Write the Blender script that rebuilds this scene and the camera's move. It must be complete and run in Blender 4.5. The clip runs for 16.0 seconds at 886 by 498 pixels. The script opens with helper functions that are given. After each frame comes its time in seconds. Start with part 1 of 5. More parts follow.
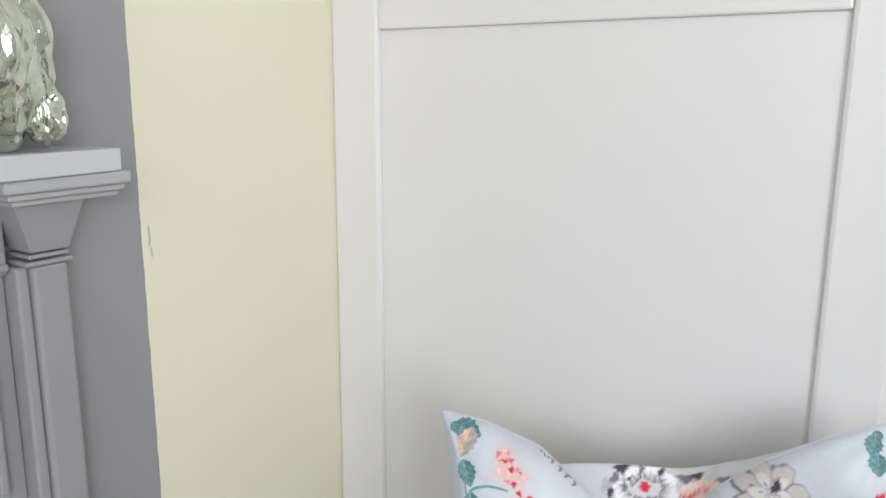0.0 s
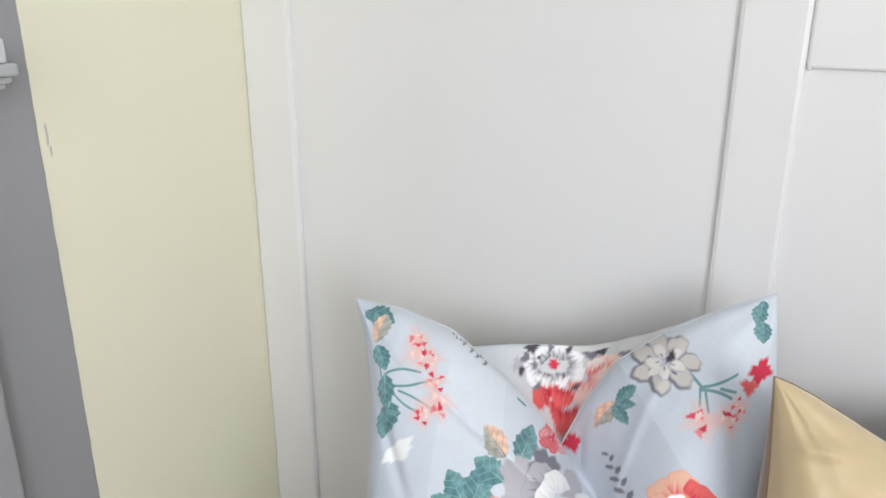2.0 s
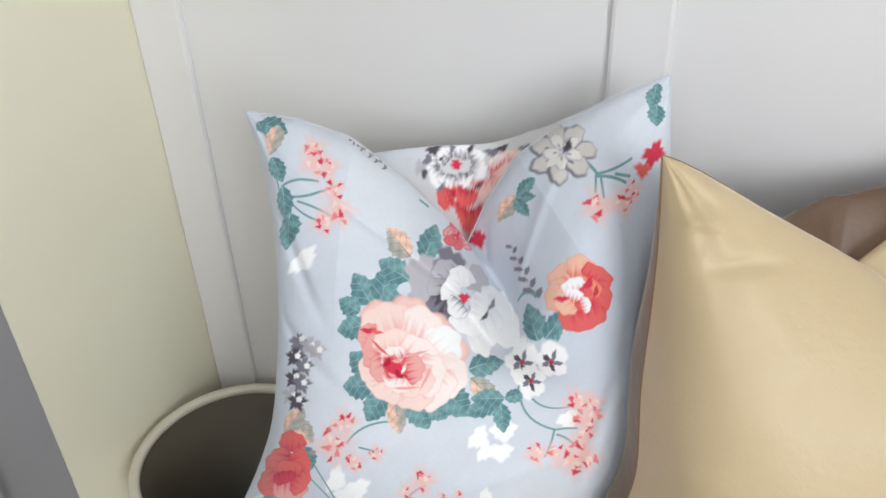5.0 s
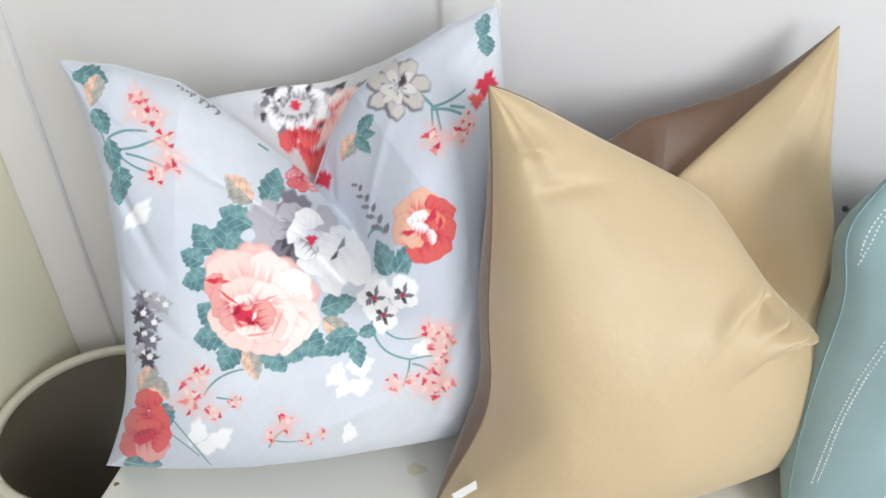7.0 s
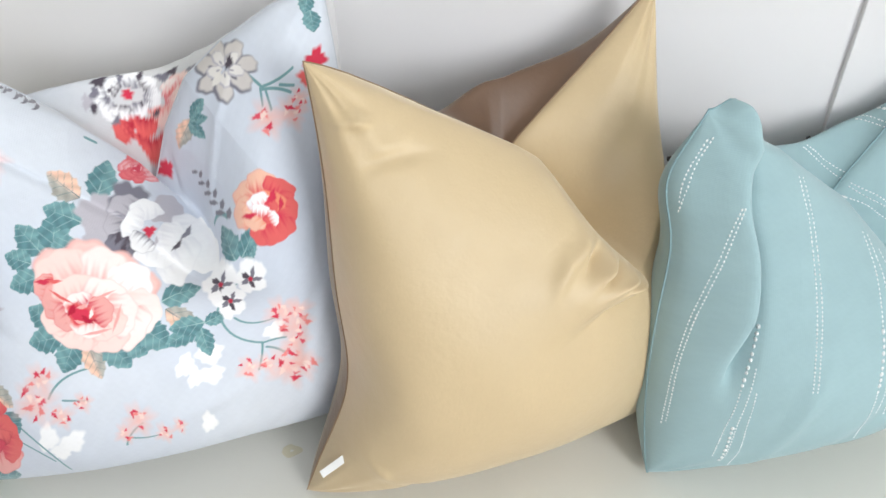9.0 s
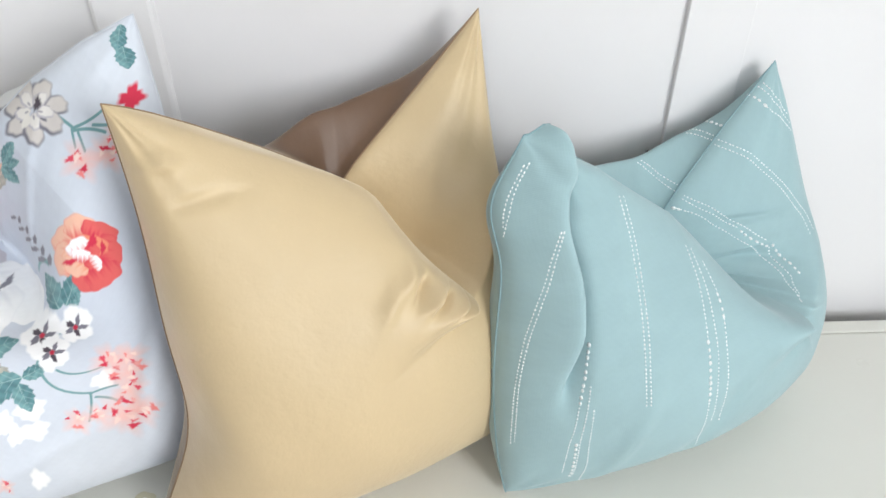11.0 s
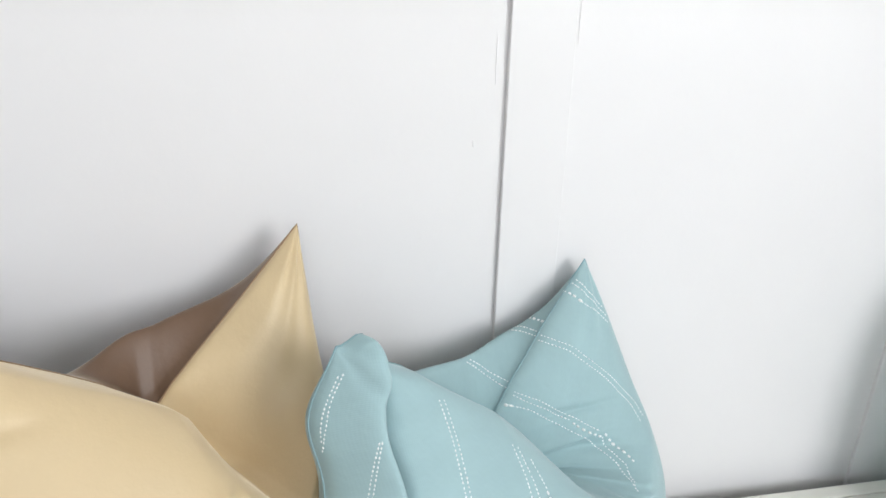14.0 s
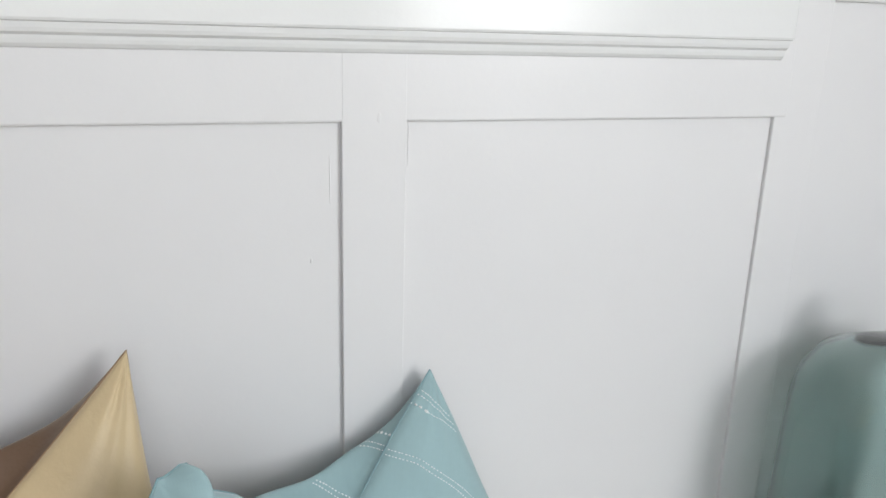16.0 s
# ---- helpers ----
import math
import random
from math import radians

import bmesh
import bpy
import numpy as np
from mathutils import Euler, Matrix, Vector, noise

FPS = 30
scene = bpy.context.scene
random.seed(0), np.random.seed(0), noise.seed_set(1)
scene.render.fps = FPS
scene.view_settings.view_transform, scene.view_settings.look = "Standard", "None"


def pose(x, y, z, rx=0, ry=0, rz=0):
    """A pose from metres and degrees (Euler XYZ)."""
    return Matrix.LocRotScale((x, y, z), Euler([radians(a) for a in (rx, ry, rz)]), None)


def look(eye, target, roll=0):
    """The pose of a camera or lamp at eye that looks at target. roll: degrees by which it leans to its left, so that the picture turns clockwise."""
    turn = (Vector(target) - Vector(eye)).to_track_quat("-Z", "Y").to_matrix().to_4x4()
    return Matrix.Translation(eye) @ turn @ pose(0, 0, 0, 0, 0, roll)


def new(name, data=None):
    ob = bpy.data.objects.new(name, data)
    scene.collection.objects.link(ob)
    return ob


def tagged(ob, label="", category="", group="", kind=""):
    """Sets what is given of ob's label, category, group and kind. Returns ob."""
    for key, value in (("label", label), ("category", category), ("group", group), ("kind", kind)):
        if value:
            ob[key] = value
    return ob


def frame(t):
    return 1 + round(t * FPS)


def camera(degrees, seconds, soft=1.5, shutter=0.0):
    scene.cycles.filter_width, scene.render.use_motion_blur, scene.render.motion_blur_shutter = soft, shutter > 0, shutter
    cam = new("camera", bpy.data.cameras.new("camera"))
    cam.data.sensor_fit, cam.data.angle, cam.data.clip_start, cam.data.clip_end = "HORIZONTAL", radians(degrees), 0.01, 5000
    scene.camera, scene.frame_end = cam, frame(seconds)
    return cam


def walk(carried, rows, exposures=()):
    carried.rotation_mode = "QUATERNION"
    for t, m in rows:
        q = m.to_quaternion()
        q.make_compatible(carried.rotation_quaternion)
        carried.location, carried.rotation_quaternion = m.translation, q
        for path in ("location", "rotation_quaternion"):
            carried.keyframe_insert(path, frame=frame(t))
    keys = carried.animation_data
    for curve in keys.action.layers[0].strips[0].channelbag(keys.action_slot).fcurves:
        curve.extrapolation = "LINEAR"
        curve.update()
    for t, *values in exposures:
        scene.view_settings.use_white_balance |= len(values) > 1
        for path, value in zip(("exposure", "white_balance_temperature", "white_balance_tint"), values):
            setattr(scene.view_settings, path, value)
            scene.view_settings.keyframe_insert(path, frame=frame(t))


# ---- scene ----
PATH = [
    (0, (0.791, -0.926, 1.285), (-0.261, 0.724, 0.877), 0.3),
    (0.5, (0.803, -0.926, 1.28), (-0.191, 0.75, 0.83), 0.3),
    (1, (0.81, -0.925, 1.282), (-0.142, 0.756, 0.763), 0.1),
    (1.5, (0.816, -0.922, 1.277), (-0.091, 0.77, 0.715), 0.1),
    (2, (0.821, -0.921, 1.272), (-0.058, 0.756, 0.626), 0.0),
    (2.5, (0.823, -0.917, 1.269), (-0.034, 0.745, 0.559), -0.2),
    (3, (0.826, -0.917, 1.261), (0.012, 0.731, 0.472), -0.3),
    (3.5, (0.826, -0.915, 1.259), (0.059, 0.719, 0.397), -0.4),
    (4, (0.83, -0.908, 1.25), (0.109, 0.711, 0.323), -0.5),
    (4.2, (0.833, -0.904, 1.247), (0.124, 0.702, 0.288), -0.8),
    (6.3, (0.867, -0.901, 1.256), (0.449, 0.666, 0.085), -1.1),
    (6.5, (0.869, -0.899, 1.255), (0.492, 0.67, 0.075), -0.6),
    (7, (0.882, -0.899, 1.253), (0.569, 0.668, 0.05), -0.3),
    (7.5, (0.903, -0.902, 1.254), (0.651, 0.666, 0.038), -0.2),
    (8, (0.927, -0.903, 1.252), (0.732, 0.664, 0.024), -0.0),
    (8.5, (0.945, -0.899, 1.253), (0.791, 0.658, 0.006), -0.4),
    (8.7, (0.954, -0.897, 1.252), (0.814, 0.658, 0.002), -0.6),
    (10.8, (1.06, -0.863, 1.272), (1.084, 0.69, 0.013), -0.5),
    (11, (1.069, -0.869, 1.268), (1.126, 0.698, 0.027), 0.1),
    (11.5, (1.096, -0.872, 1.268), (1.234, 0.705, 0.045), 0.6),
    (12, (1.101, -0.876, 1.269), (1.304, 0.736, 0.102), 1.1),
    (12.5, (1.108, -0.876, 1.271), (1.342, 0.774, 0.165), 1.1),
    (13, (1.124, -0.876, 1.277), (1.404, 0.833, 0.275), 1.1),
    (13.5, (1.132, -0.87, 1.278), (1.463, 0.874, 0.356), 1.4),
    (14, (1.143, -0.869, 1.285), (1.497, 0.921, 0.466), 1.4),
    (14.5, (1.161, -0.872, 1.293), (1.534, 0.958, 0.579), 0.7),
    (15, (1.178, -0.877, 1.292), (1.59, 0.973, 0.653), 0.6),
    (15.5, (1.197, -0.885, 1.295), (1.689, 0.961, 0.704), 1.1),
    (16, (1.205, -0.895, 1.301), (1.836, 0.919, 0.745), 1.7),
]
cam = camera(59.5, 16.0)
walk(cam, [(t, look(eye, target, roll)) for t, eye, target, roll in PATH],
     exposures=[(0, -0.2), (1.5, -0.15), (3.5, -0.24), (4, -0.24), (7, -0.07), (8.5, -0.02), (11, 0.0), (12.5, 0.05), (13.5, 0.0), (14, -0.06), (14.5, -0.17), (15, -0.33), (16, -0.46)])

# ---- world, window light, added fill, exposure ----
world = bpy.data.worlds.new("sky")
world.use_nodes = True
scene.world = world
wn = world.node_tree.nodes
sky = wn.new("ShaderNodeTexSky")
sky.sky_type, sky.sun_disc = "NISHITA", False
sky.sun_elevation, sky.sun_rotation = radians(35), radians(150)
wn["Background"].inputs["Strength"].default_value = 0.1
world.node_tree.links.new(sky.outputs[0], wn["Background"].inputs["Color"])

WIN_X0, WIN_X1, WIN_Z0, WIN_Z1, ROOM_Y, ROOM_X, ROOM_Z = 2.2, 4.4, 1.15, 2.55, -2.7, 5.2, 2.75
# second opening and its weak lamp are added fill to soften the shadows
FILL_X0, FILL_X1 = 0.35, 1.75
for x0, x1, power in ((WIN_X0, WIN_X1, 135), (FILL_X0, FILL_X1, 17)):
    lamp = new("window_and_fill_light", bpy.data.lights.new("window_and_fill_light", "AREA"))
    lamp.data.shape, lamp.data.size, lamp.data.size_y = "RECTANGLE", x1 - x0 - 0.1, WIN_Z1 - WIN_Z0 - 0.1
    lamp.data.energy, lamp.data.color = power, (0.94, 0.975, 1.0)
    lamp.matrix_world = look(((x0 + x1) / 2, ROOM_Y - 0.06, (WIN_Z0 + WIN_Z1) / 2), ((x0 + x1) / 2, 0, 1.2))


# ---- material helpers ----
def mat(name, color, rough=0.6, metal=0.0, spec=0.5):
    m = bpy.data.materials.new(name)
    m.use_nodes = True
    b = m.node_tree.nodes["Principled BSDF"]
    b.inputs["Base Color"].default_value = (*color, 1)
    b.inputs["Roughness"].default_value = rough
    b.inputs["Metallic"].default_value = metal
    b.inputs["Specular IOR Level"].default_value = spec
    return m


def node(m, kind, **values):
    n = m.node_tree.nodes.new(kind)
    for key, value in values.items():
        n.inputs[key.replace("_", " ")].default_value = value
    return n


def link(m, a, out, b, inp):
    m.node_tree.links.new(a.outputs[out], b.inputs[inp])


def coords(m, scale=(1, 1, 1)):
    tc = m.node_tree.nodes.new("ShaderNodeTexCoord")
    mp = m.node_tree.nodes.new("ShaderNodeMapping")
    mp.inputs["Scale"].default_value = scale
    link(m, tc, "Object", mp, "Vector")
    return mp


def blotch(m, scale, detail, lo, hi, where=None):
    """A noise whose middle range is stretched to lo..hi."""
    n = node(m, "ShaderNodeTexNoise", Scale=scale, Detail=detail, Roughness=0.6)
    link(m, where or coords(m), "Vector", n, "Vector")
    r = m.node_tree.nodes.new("ShaderNodeMapRange")
    for k, v in (("From Min", 0.15), ("From Max", 0.85), ("To Min", lo), ("To Max", hi)):
        r.inputs[k].default_value = v
    link(m, n, "Fac", r, "Value")
    return r


def mixed(m, fac, a, b):
    """A colour mix; a and b are colours or (node, output)."""
    x = m.node_tree.nodes.new("ShaderNodeMix")
    x.data_type = "RGBA"
    m.node_tree.links.new(fac, x.inputs["Factor"])
    for slot, v in (("A", a), ("B", b)):
        sock = [s for s in x.inputs if s.name == slot and s.type == "RGBA"][0]
        if isinstance(v[0], (int, float)):
            sock.default_value = (*v, 1)
        else:
            m.node_tree.links.new(v[0].outputs[v[1]], sock)
    return x


def colour_out(x):
    return [s for s in x.outputs if s.type == "RGBA"][0]


def bump(m, height, strength, distance=0.002):
    b = m.node_tree.nodes["Principled BSDF"]
    n = node(m, "ShaderNodeBump", Strength=strength, Distance=distance)
    m.node_tree.links.new(height, n.inputs["Height"])
    if b.inputs["Normal"].is_linked:
        m.node_tree.links.new(b.inputs["Normal"].links[0].from_socket, n.inputs["Normal"])
    m.node_tree.links.new(n.outputs["Normal"], b.inputs["Normal"])


def painted(name, color, dark, rough=0.4, grain=60, strength=0.25):
    """Brushed or rolled paint: faint stains, uneven gloss, fine relief."""
    m = mat(name, color, rough)
    b = m.node_tree.nodes["Principled BSDF"]
    f = blotch(m, 2.2, 4, 0, 1)
    x = mixed(m, f.outputs[0], color, dark)
    m.node_tree.links.new(colour_out(x), b.inputs["Base Color"])
    r = blotch(m, 7, 3, rough - 0.06, rough + 0.1)
    link(m, r, 0, b, "Roughness")
    bump(m, blotch(m, grain, 3, 0, 1).outputs[0], strength, 0.0006)
    bump(m, blotch(m, 5, 2, 0, 1).outputs[0], 0.25, 0.004)
    return m


WHITE = painted("white_satin_paint", (0.80, 0.785, 0.785), (0.77, 0.755, 0.76), 0.33)
GLOSS = painted("white_gloss_paint", (0.83, 0.825, 0.82), (0.80, 0.795, 0.79), 0.2)
CREAM = painted("cream_wall_paint", (0.84, 0.81, 0.645), (0.81, 0.775, 0.605), 0.6, 90, 0.35)
GREY = painted("grey_wall_paint", (0.335, 0.333, 0.345), (0.305, 0.30, 0.315), 0.4)
CEIL = painted("ceiling_paint", (0.8, 0.8, 0.79), (0.77, 0.77, 0.76), 0.8)


# ---- mesh helpers ----
def box(bm, x0, x1, y0, y1, z0, z1, bevel=0.0, seg=2):
    vs = [bm.verts.new((x, y, z)) for x in (x0, x1) for y in (y0, y1) for z in (z0, z1)]
    fs = [bm.faces.new([vs[i] for i in q]) for q in ((0, 1, 3, 2), (4, 6, 7, 5), (0, 4, 5, 1), (2, 3, 7, 6), (0, 2, 6, 4), (1, 5, 7, 3))]
    if bevel:
        es = list({e for f in fs for e in f.edges})
        bmesh.ops.bevel(bm, geom=es, offset=bevel, segments=seg, affect="EDGES", profile=0.5)
    return bm


def lathe(bm, profile, n=48):
    """Turns a list of (radius, z) round the z axis."""
    rings = []
    for r, z in profile:
        if r < 1e-6:
            rings.append([bm.verts.new((0, 0, z))])
        else:
            rings.append([bm.verts.new((r * math.cos(a * math.tau / n), r * math.sin(a * math.tau / n), z)) for a in range(n)])
    for a, b in zip(rings, rings[1:]):
        for i in range(n):
            j = (i + 1) % n
            q = [a[i % len(a)], a[j % len(a)], b[j % len(b)], b[i % len(b)]]
            q = list(dict.fromkeys(q))
            if len(q) > 2:
                bm.faces.new(q)
    return bm


def mesh(name, bm, material, smooth=False):
    bmesh.ops.recalc_face_normals(bm, faces=bm.faces)
    me = bpy.data.meshes.new(name)
    bm.to_mesh(me)
    bm.free()
    me.materials.append(material)
    if smooth:
        me.polygons.foreach_set("use_smooth", [True] * len(me.polygons))
    return me


def part(name, bm, material, parent, label="", smooth=False):
    ob = new(name, mesh(name, bm, material, smooth))
    ob.parent = parent
    return tagged(ob, label)


def solid(name, boxes, material, label, category, bevel=0.0):
    bm = bmesh.new()
    for b in boxes:
        box(bm, *b, bevel)
    return tagged(new(name, mesh(name, bm, material)), label, category, kind="structure")


# ---- room shell ----
T = 0.12
PANEL_Y = 0.008
# unseen floor, its pale colour made up to throw fill light upwards
solid("floor", [(-T, ROOM_X + T, ROOM_Y - T, T, -0.1, 0.0)], painted("bounce_floor", (0.56, 0.52, 0.46), (0.50, 0.46, 0.40), 0.9), "unseen floor of the room, coloured pale to bounce fill light", "floor")
solid("ceiling", [(-T, ROOM_X + T, ROOM_Y - T, T, ROOM_Z, ROOM_Z + 0.1)], CEIL, "plain white ceiling", "ceiling")
wall_north = solid("wall_north", [(-T, ROOM_X + T, PANEL_Y, T, 0.0, ROOM_Z)], WHITE, "white painted panelled wall behind the bench", "wall")
# the pier at x 2.75 is added out of view to cut window light
solid("wall_east", [(ROOM_X, ROOM_X + T, ROOM_Y, PANEL_Y, 0.0, ROOM_Z), (2.75, 2.9, -1.9, PANEL_Y, 0.0, ROOM_Z)], CEIL, "plain white wall with an added unseen pier that shades the bench end", "wall")
Y0, Y1 = ROOM_Y - T, ROOM_Y
solid("wall_south", [(0, FILL_X0, Y0, Y1, 0, ROOM_Z), (FILL_X1, WIN_X0, Y0, Y1, 0, ROOM_Z), (WIN_X1, ROOM_X, Y0, Y1, 0, ROOM_Z),
                     (WIN_X0, WIN_X1, Y0, Y1, 0, WIN_Z0), (WIN_X0, WIN_X1, Y0, Y1, WIN_Z1, ROOM_Z),
                     (FILL_X0, FILL_X1, Y0, Y1, 0, WIN_Z0), (FILL_X0, FILL_X1, Y0, Y1, WIN_Z1, ROOM_Z)], CEIL, "plain white wall with a window opening and an added fill opening", "wall")
wall_west = solid("wall_west", [(-T, 0, -0.3565, PANEL_Y, 0, ROOM_Z)], CREAM, "cream painted side wall beside the fireplace", "wall")
solid("chimney_wall", [(-T, 0.002, ROOM_Y, -0.3565, 0, ROOM_Z)], GREY, "mauve grey painted wall round the fireplace", "wall")
# the second frame only dresses the added fill opening
for name, x0, x1 in (("window_1", WIN_X0, WIN_X1), ("fill_window", FILL_X0, FILL_X1)):
    y0, y1, m = ROOM_Y - 0.05, ROOM_Y - 0.01, (x0 + x1) / 2
    solid(name, [(x0, x0 + 0.06, y0, y1, WIN_Z0, WIN_Z1), (x1 - 0.06, x1, y0, y1, WIN_Z0, WIN_Z1), (x0 + 0.06, x1 - 0.06, y0, y1, WIN_Z0, WIN_Z0 + 0.06),
                 (x0 + 0.06, x1 - 0.06, y0, y1, WIN_Z1 - 0.06, WIN_Z1), (m - 0.04, m + 0.04, y0, y1, WIN_Z0 + 0.06, WIN_Z1 - 0.06)], GLOSS, "white painted two-light window frame, the second one added for fill", "window")

# panelling on the north wall: stiles, rails, raised upper board
S1, S2, S3, S4 = (0.0, 0.088), (0.699, 0.772), (1.387, 1.466), (2.008, 2.085)
RAIL_LOW, RAIL_HIGH, BOARD_Z = 1.188, 1.366, 1.277


def strip(name, x0, x1, z0, z1, y0=0.0, y1=None, material=WHITE, bevel=0.003):
    bm = box(bmesh.new(), x0, x1, y0, PANEL_Y + 0.004 if y1 is None else y1, z0, z1, bevel)
    return part(name, bm, material, wall_north)


for x0, x1 in (S1, S2):
    strip("stile", x0, x1, 0.12, ROOM_Z - 0.005, -0.002, bevel=0.006)
strip("stile", *S3, 0.12, BOARD_Z + 0.003, -0.0004, bevel=0.0016)
strip("stile", *S4, 0.12, ROOM_Z - 0.005, 0.002, bevel=0.002)
strip("rail", S1[1], S2[0], RAIL_HIGH, RAIL_HIGH + 0.1)
strip("rail", S2[1], S4[0] + 0.02, RAIL_LOW, BOARD_Z + 0.02)
strip("rail", S4[1], 2.74, RAIL_HIGH - 0.018, RAIL_HIGH + 0.09)
strip("skirting", S1[0], S4[1], 0.0, 0.12)
board_x = (S2[1] + 0.007, S4[0] - 0.002)
strip("upper_board", *board_x, BOARD_Z + 0.016, 2.3, -0.02, material=GLOSS, bevel=0.004)
# one moulded length under the board: two soft steps, filled with old paint
bm = bmesh.new()
ends = []
for x in (board_x[0], board_x[1] - 0.004):
    ends.append([bm.verts.new((x, y, BOARD_Z + z)) for y, z in ((0.004, -0.010), (-0.001, -0.010), (-0.0035, -0.0085), (-0.006, -0.005), (-0.007, -0.001), (-0.0075, 0.003),
                                                                  (-0.0095, 0.0042), (-0.0125, 0.006), (-0.014, 0.010), (-0.0145, 0.0145), (-0.0145, 0.0165), (0.004, 0.0165))])
for k in range(len(ends[0])):
    j = (k + 1) % len(ends[0])
    bm.faces.new((ends[0][k], ends[0][j], ends[1][j], ends[1][k]))
for e in ends:
    bm.faces.new(e)
part("moulding", bm, GLOSS, wall_north, "softly stepped painted moulding")


# blobs and runs of old paint on the panelling
for x, y, z, a, b in ((1.432, 0.0, 1.193, 0.003, 0.007), (1.374, PANEL_Y, 1.12, 0.0009, 0.03), (1.35, PANEL_Y, 1.02, 0.0012, 0.004), (1.468, 0.0, 1.165, 0.0008, 0.03), (0.775, 0.0, 1.19, 0.002, 0.004)):
    bm = bmesh.new()
    bmesh.ops.create_icosphere(bm, subdivisions=3, radius=1.0)
    for q in bm.verts:
        k = 1 + 0.3 * noise.noise(q.co * 2 + Vector((x, 0, z)) * 30)
        q.co = Vector((x + q.co.x * a * k, y + q.co.y * 0.0009, z + q.co.z * b * k))
    part("paint_drip", bm, WHITE, wall_north, smooth=True)


# ---- cushions ----
def smin(a, b, k):
    h = np.clip(0.5 + 0.5 * (b - a) / k, 0, 1)
    return b + (a - b) * h - k * h * (1 - h)


def smooth(x):
    x = np.clip(x, 0, 1)
    return x * x * (3 - 2 * x)


def wave(u, v, seed, scale):
    """A gentle smooth unevenness from a few seeded sines."""
    rs = np.random.RandomState(seed)
    out = np.zeros_like(u)
    for _ in range(9):
        a, b, c = rs.uniform(-scale, scale), rs.uniform(-scale, scale), rs.uniform(0, 6.28)
        out += np.sin(a * u + b * v + c)
    return out / 9


def cushion_surface(u, v, side, c):
    """Points of a stuffed, dented square cushion. u, v in -1..1; side 1 front, -1 back."""
    tl, tr, bl, br = (np.array(p, float) for p in c["corners"])
    kl, kr, kb = c.get("pull", (0.07, 0.07, 0.05))
    ue = u * (1 - np.where(u < 0, kl, kr) * (1 - v * v) * np.abs(u) ** 3)
    ve = v * (1 - kb * (1 - u * u) * np.abs(v) ** 3)
    p = (1 + ue) / 2
    q = (1 + ve) / 2
    w = [((1 - p) * q, tl), (p * q, tr), ((1 - p) * (1 - q), bl), (p * (1 - q), br)]
    pos = sum(a[..., None] * b for a, b in w)
    across, up = (tr + br - tl - bl), (tl + tr - bl - br)
    n = np.cross(across, up)
    n = n / np.linalg.norm(n)            # towards the front
    # dent: a line from the top edge (cu, 1) towards (eu, ev); the left lobe rolls over it
    (cu, eu, ev), (wl, wr), drop, deep = c["dent"], c["dent_width"], np.array(c["drop"]), c["deep"]
    dx, dy = eu - cu, ev - 1.0
    length = math.hypot(dx, dy)
    s = ((u - cu) * dx + (v - 1) * dy) / length ** 2
    d = ((u - cu) * -dy + (v - 1) * dx) / length - 0.03      # > 0 on the right
    fade = 1 - smooth(np.clip(s, 0, 1) ** c.get("fade", 2.0))
    g = np.exp(-(np.abs(d) / np.where(d < 0, wl, wr)) ** np.where(d < 0, 1.6, 1.15)) * fade
    mid = np.clip(cu + (1 - v) * (eu - cu) / (1 - ev), -0.8, 0.8)
    blur = 0.01 + 0.3 * (1 - v)
    x = (np.sqrt((u - mid) ** 2 + blur ** 2) - blur) / np.where(u < mid, 1 + mid, 1 - mid)
    t = ((1 - u * u) * (1 - v * v)).clip(0) ** c.get("round", 0.5)
    left, right = (np.interp(x, *zip(*rows)) for rows in c["edge"])
    if side < 0:
        left = left + ((1 - x).clip(0) ** 0.8 - left) * smooth(t * 2)
    spread = np.where(u < mid, left, right)
    hold = smooth((v + 0.4) / 1.4)
    if side < 0:
        hold = hold * (1 - (c["back_up"][0] + (c["back_up"][1] - c["back_up"][0]) * smooth((u - mid + 0.5) / 0.5)) * smooth(t * 1.5))
    pos = pos + (spread * hold)[..., None] * drop
    sag = 1 - c.get("sag", 0.25) * v
    if side > 0:
        off = c["front"] * t * sag * (1 - deep * g)
        lip = d + c["lip"]
        roll = np.exp(-(lip / np.where(lip < 0, 0.4, c["roll_right"])) ** 2) * fade * smooth(t * 4)
        pos = pos + roll[..., None] * np.array(c["roll"])
        for (fu, fv, ang, ln, wd, amp) in c.get("folds", ()):
            ca, sa = math.cos(radians(ang)), math.sin(radians(ang))
            a, b = (u - fu) * ca + (v - fv) * sa, -(u - fu) * sa + (v - fv) * ca
            off = off + amp * np.exp(-(a / ln) ** 2 - (b / wd) ** 2) * smooth(t * 5)
        for (au, av, bu, bv, wide, sharp, height, lean) in c.get("pleats", ()):     # a lip of cloth that leans over to its right
            ln = math.hypot(bu - au, bv - av)
            ca, sa = (bu - au) / ln, (bv - av) / ln
            a, b = ((u - au) * ca + (v - av) * sa) / ln, -(u - au) * sa + (v - av) * ca
            lip = np.exp(-(b / np.where(b < 0, wide, sharp)) ** 2) * smooth((a + 0.05) / 0.12) * (1 - smooth((a - 0.6) / 0.4))
            groove = np.exp(-((b - 1.6 * sharp) / (1.5 * sharp)) ** 2) * smooth((a + 0.05) / 0.2) * (1 - smooth((a - 0.7) / 0.4))
            hem = smooth(t * 12)
            off = off + height * (lip - 0.9 * groove) * hem
            pos = pos + (lean * lip * hem)[..., None] * np.array((0.8, 0.2, 0.1))
    else:
        off = -c["back"] * t * sag
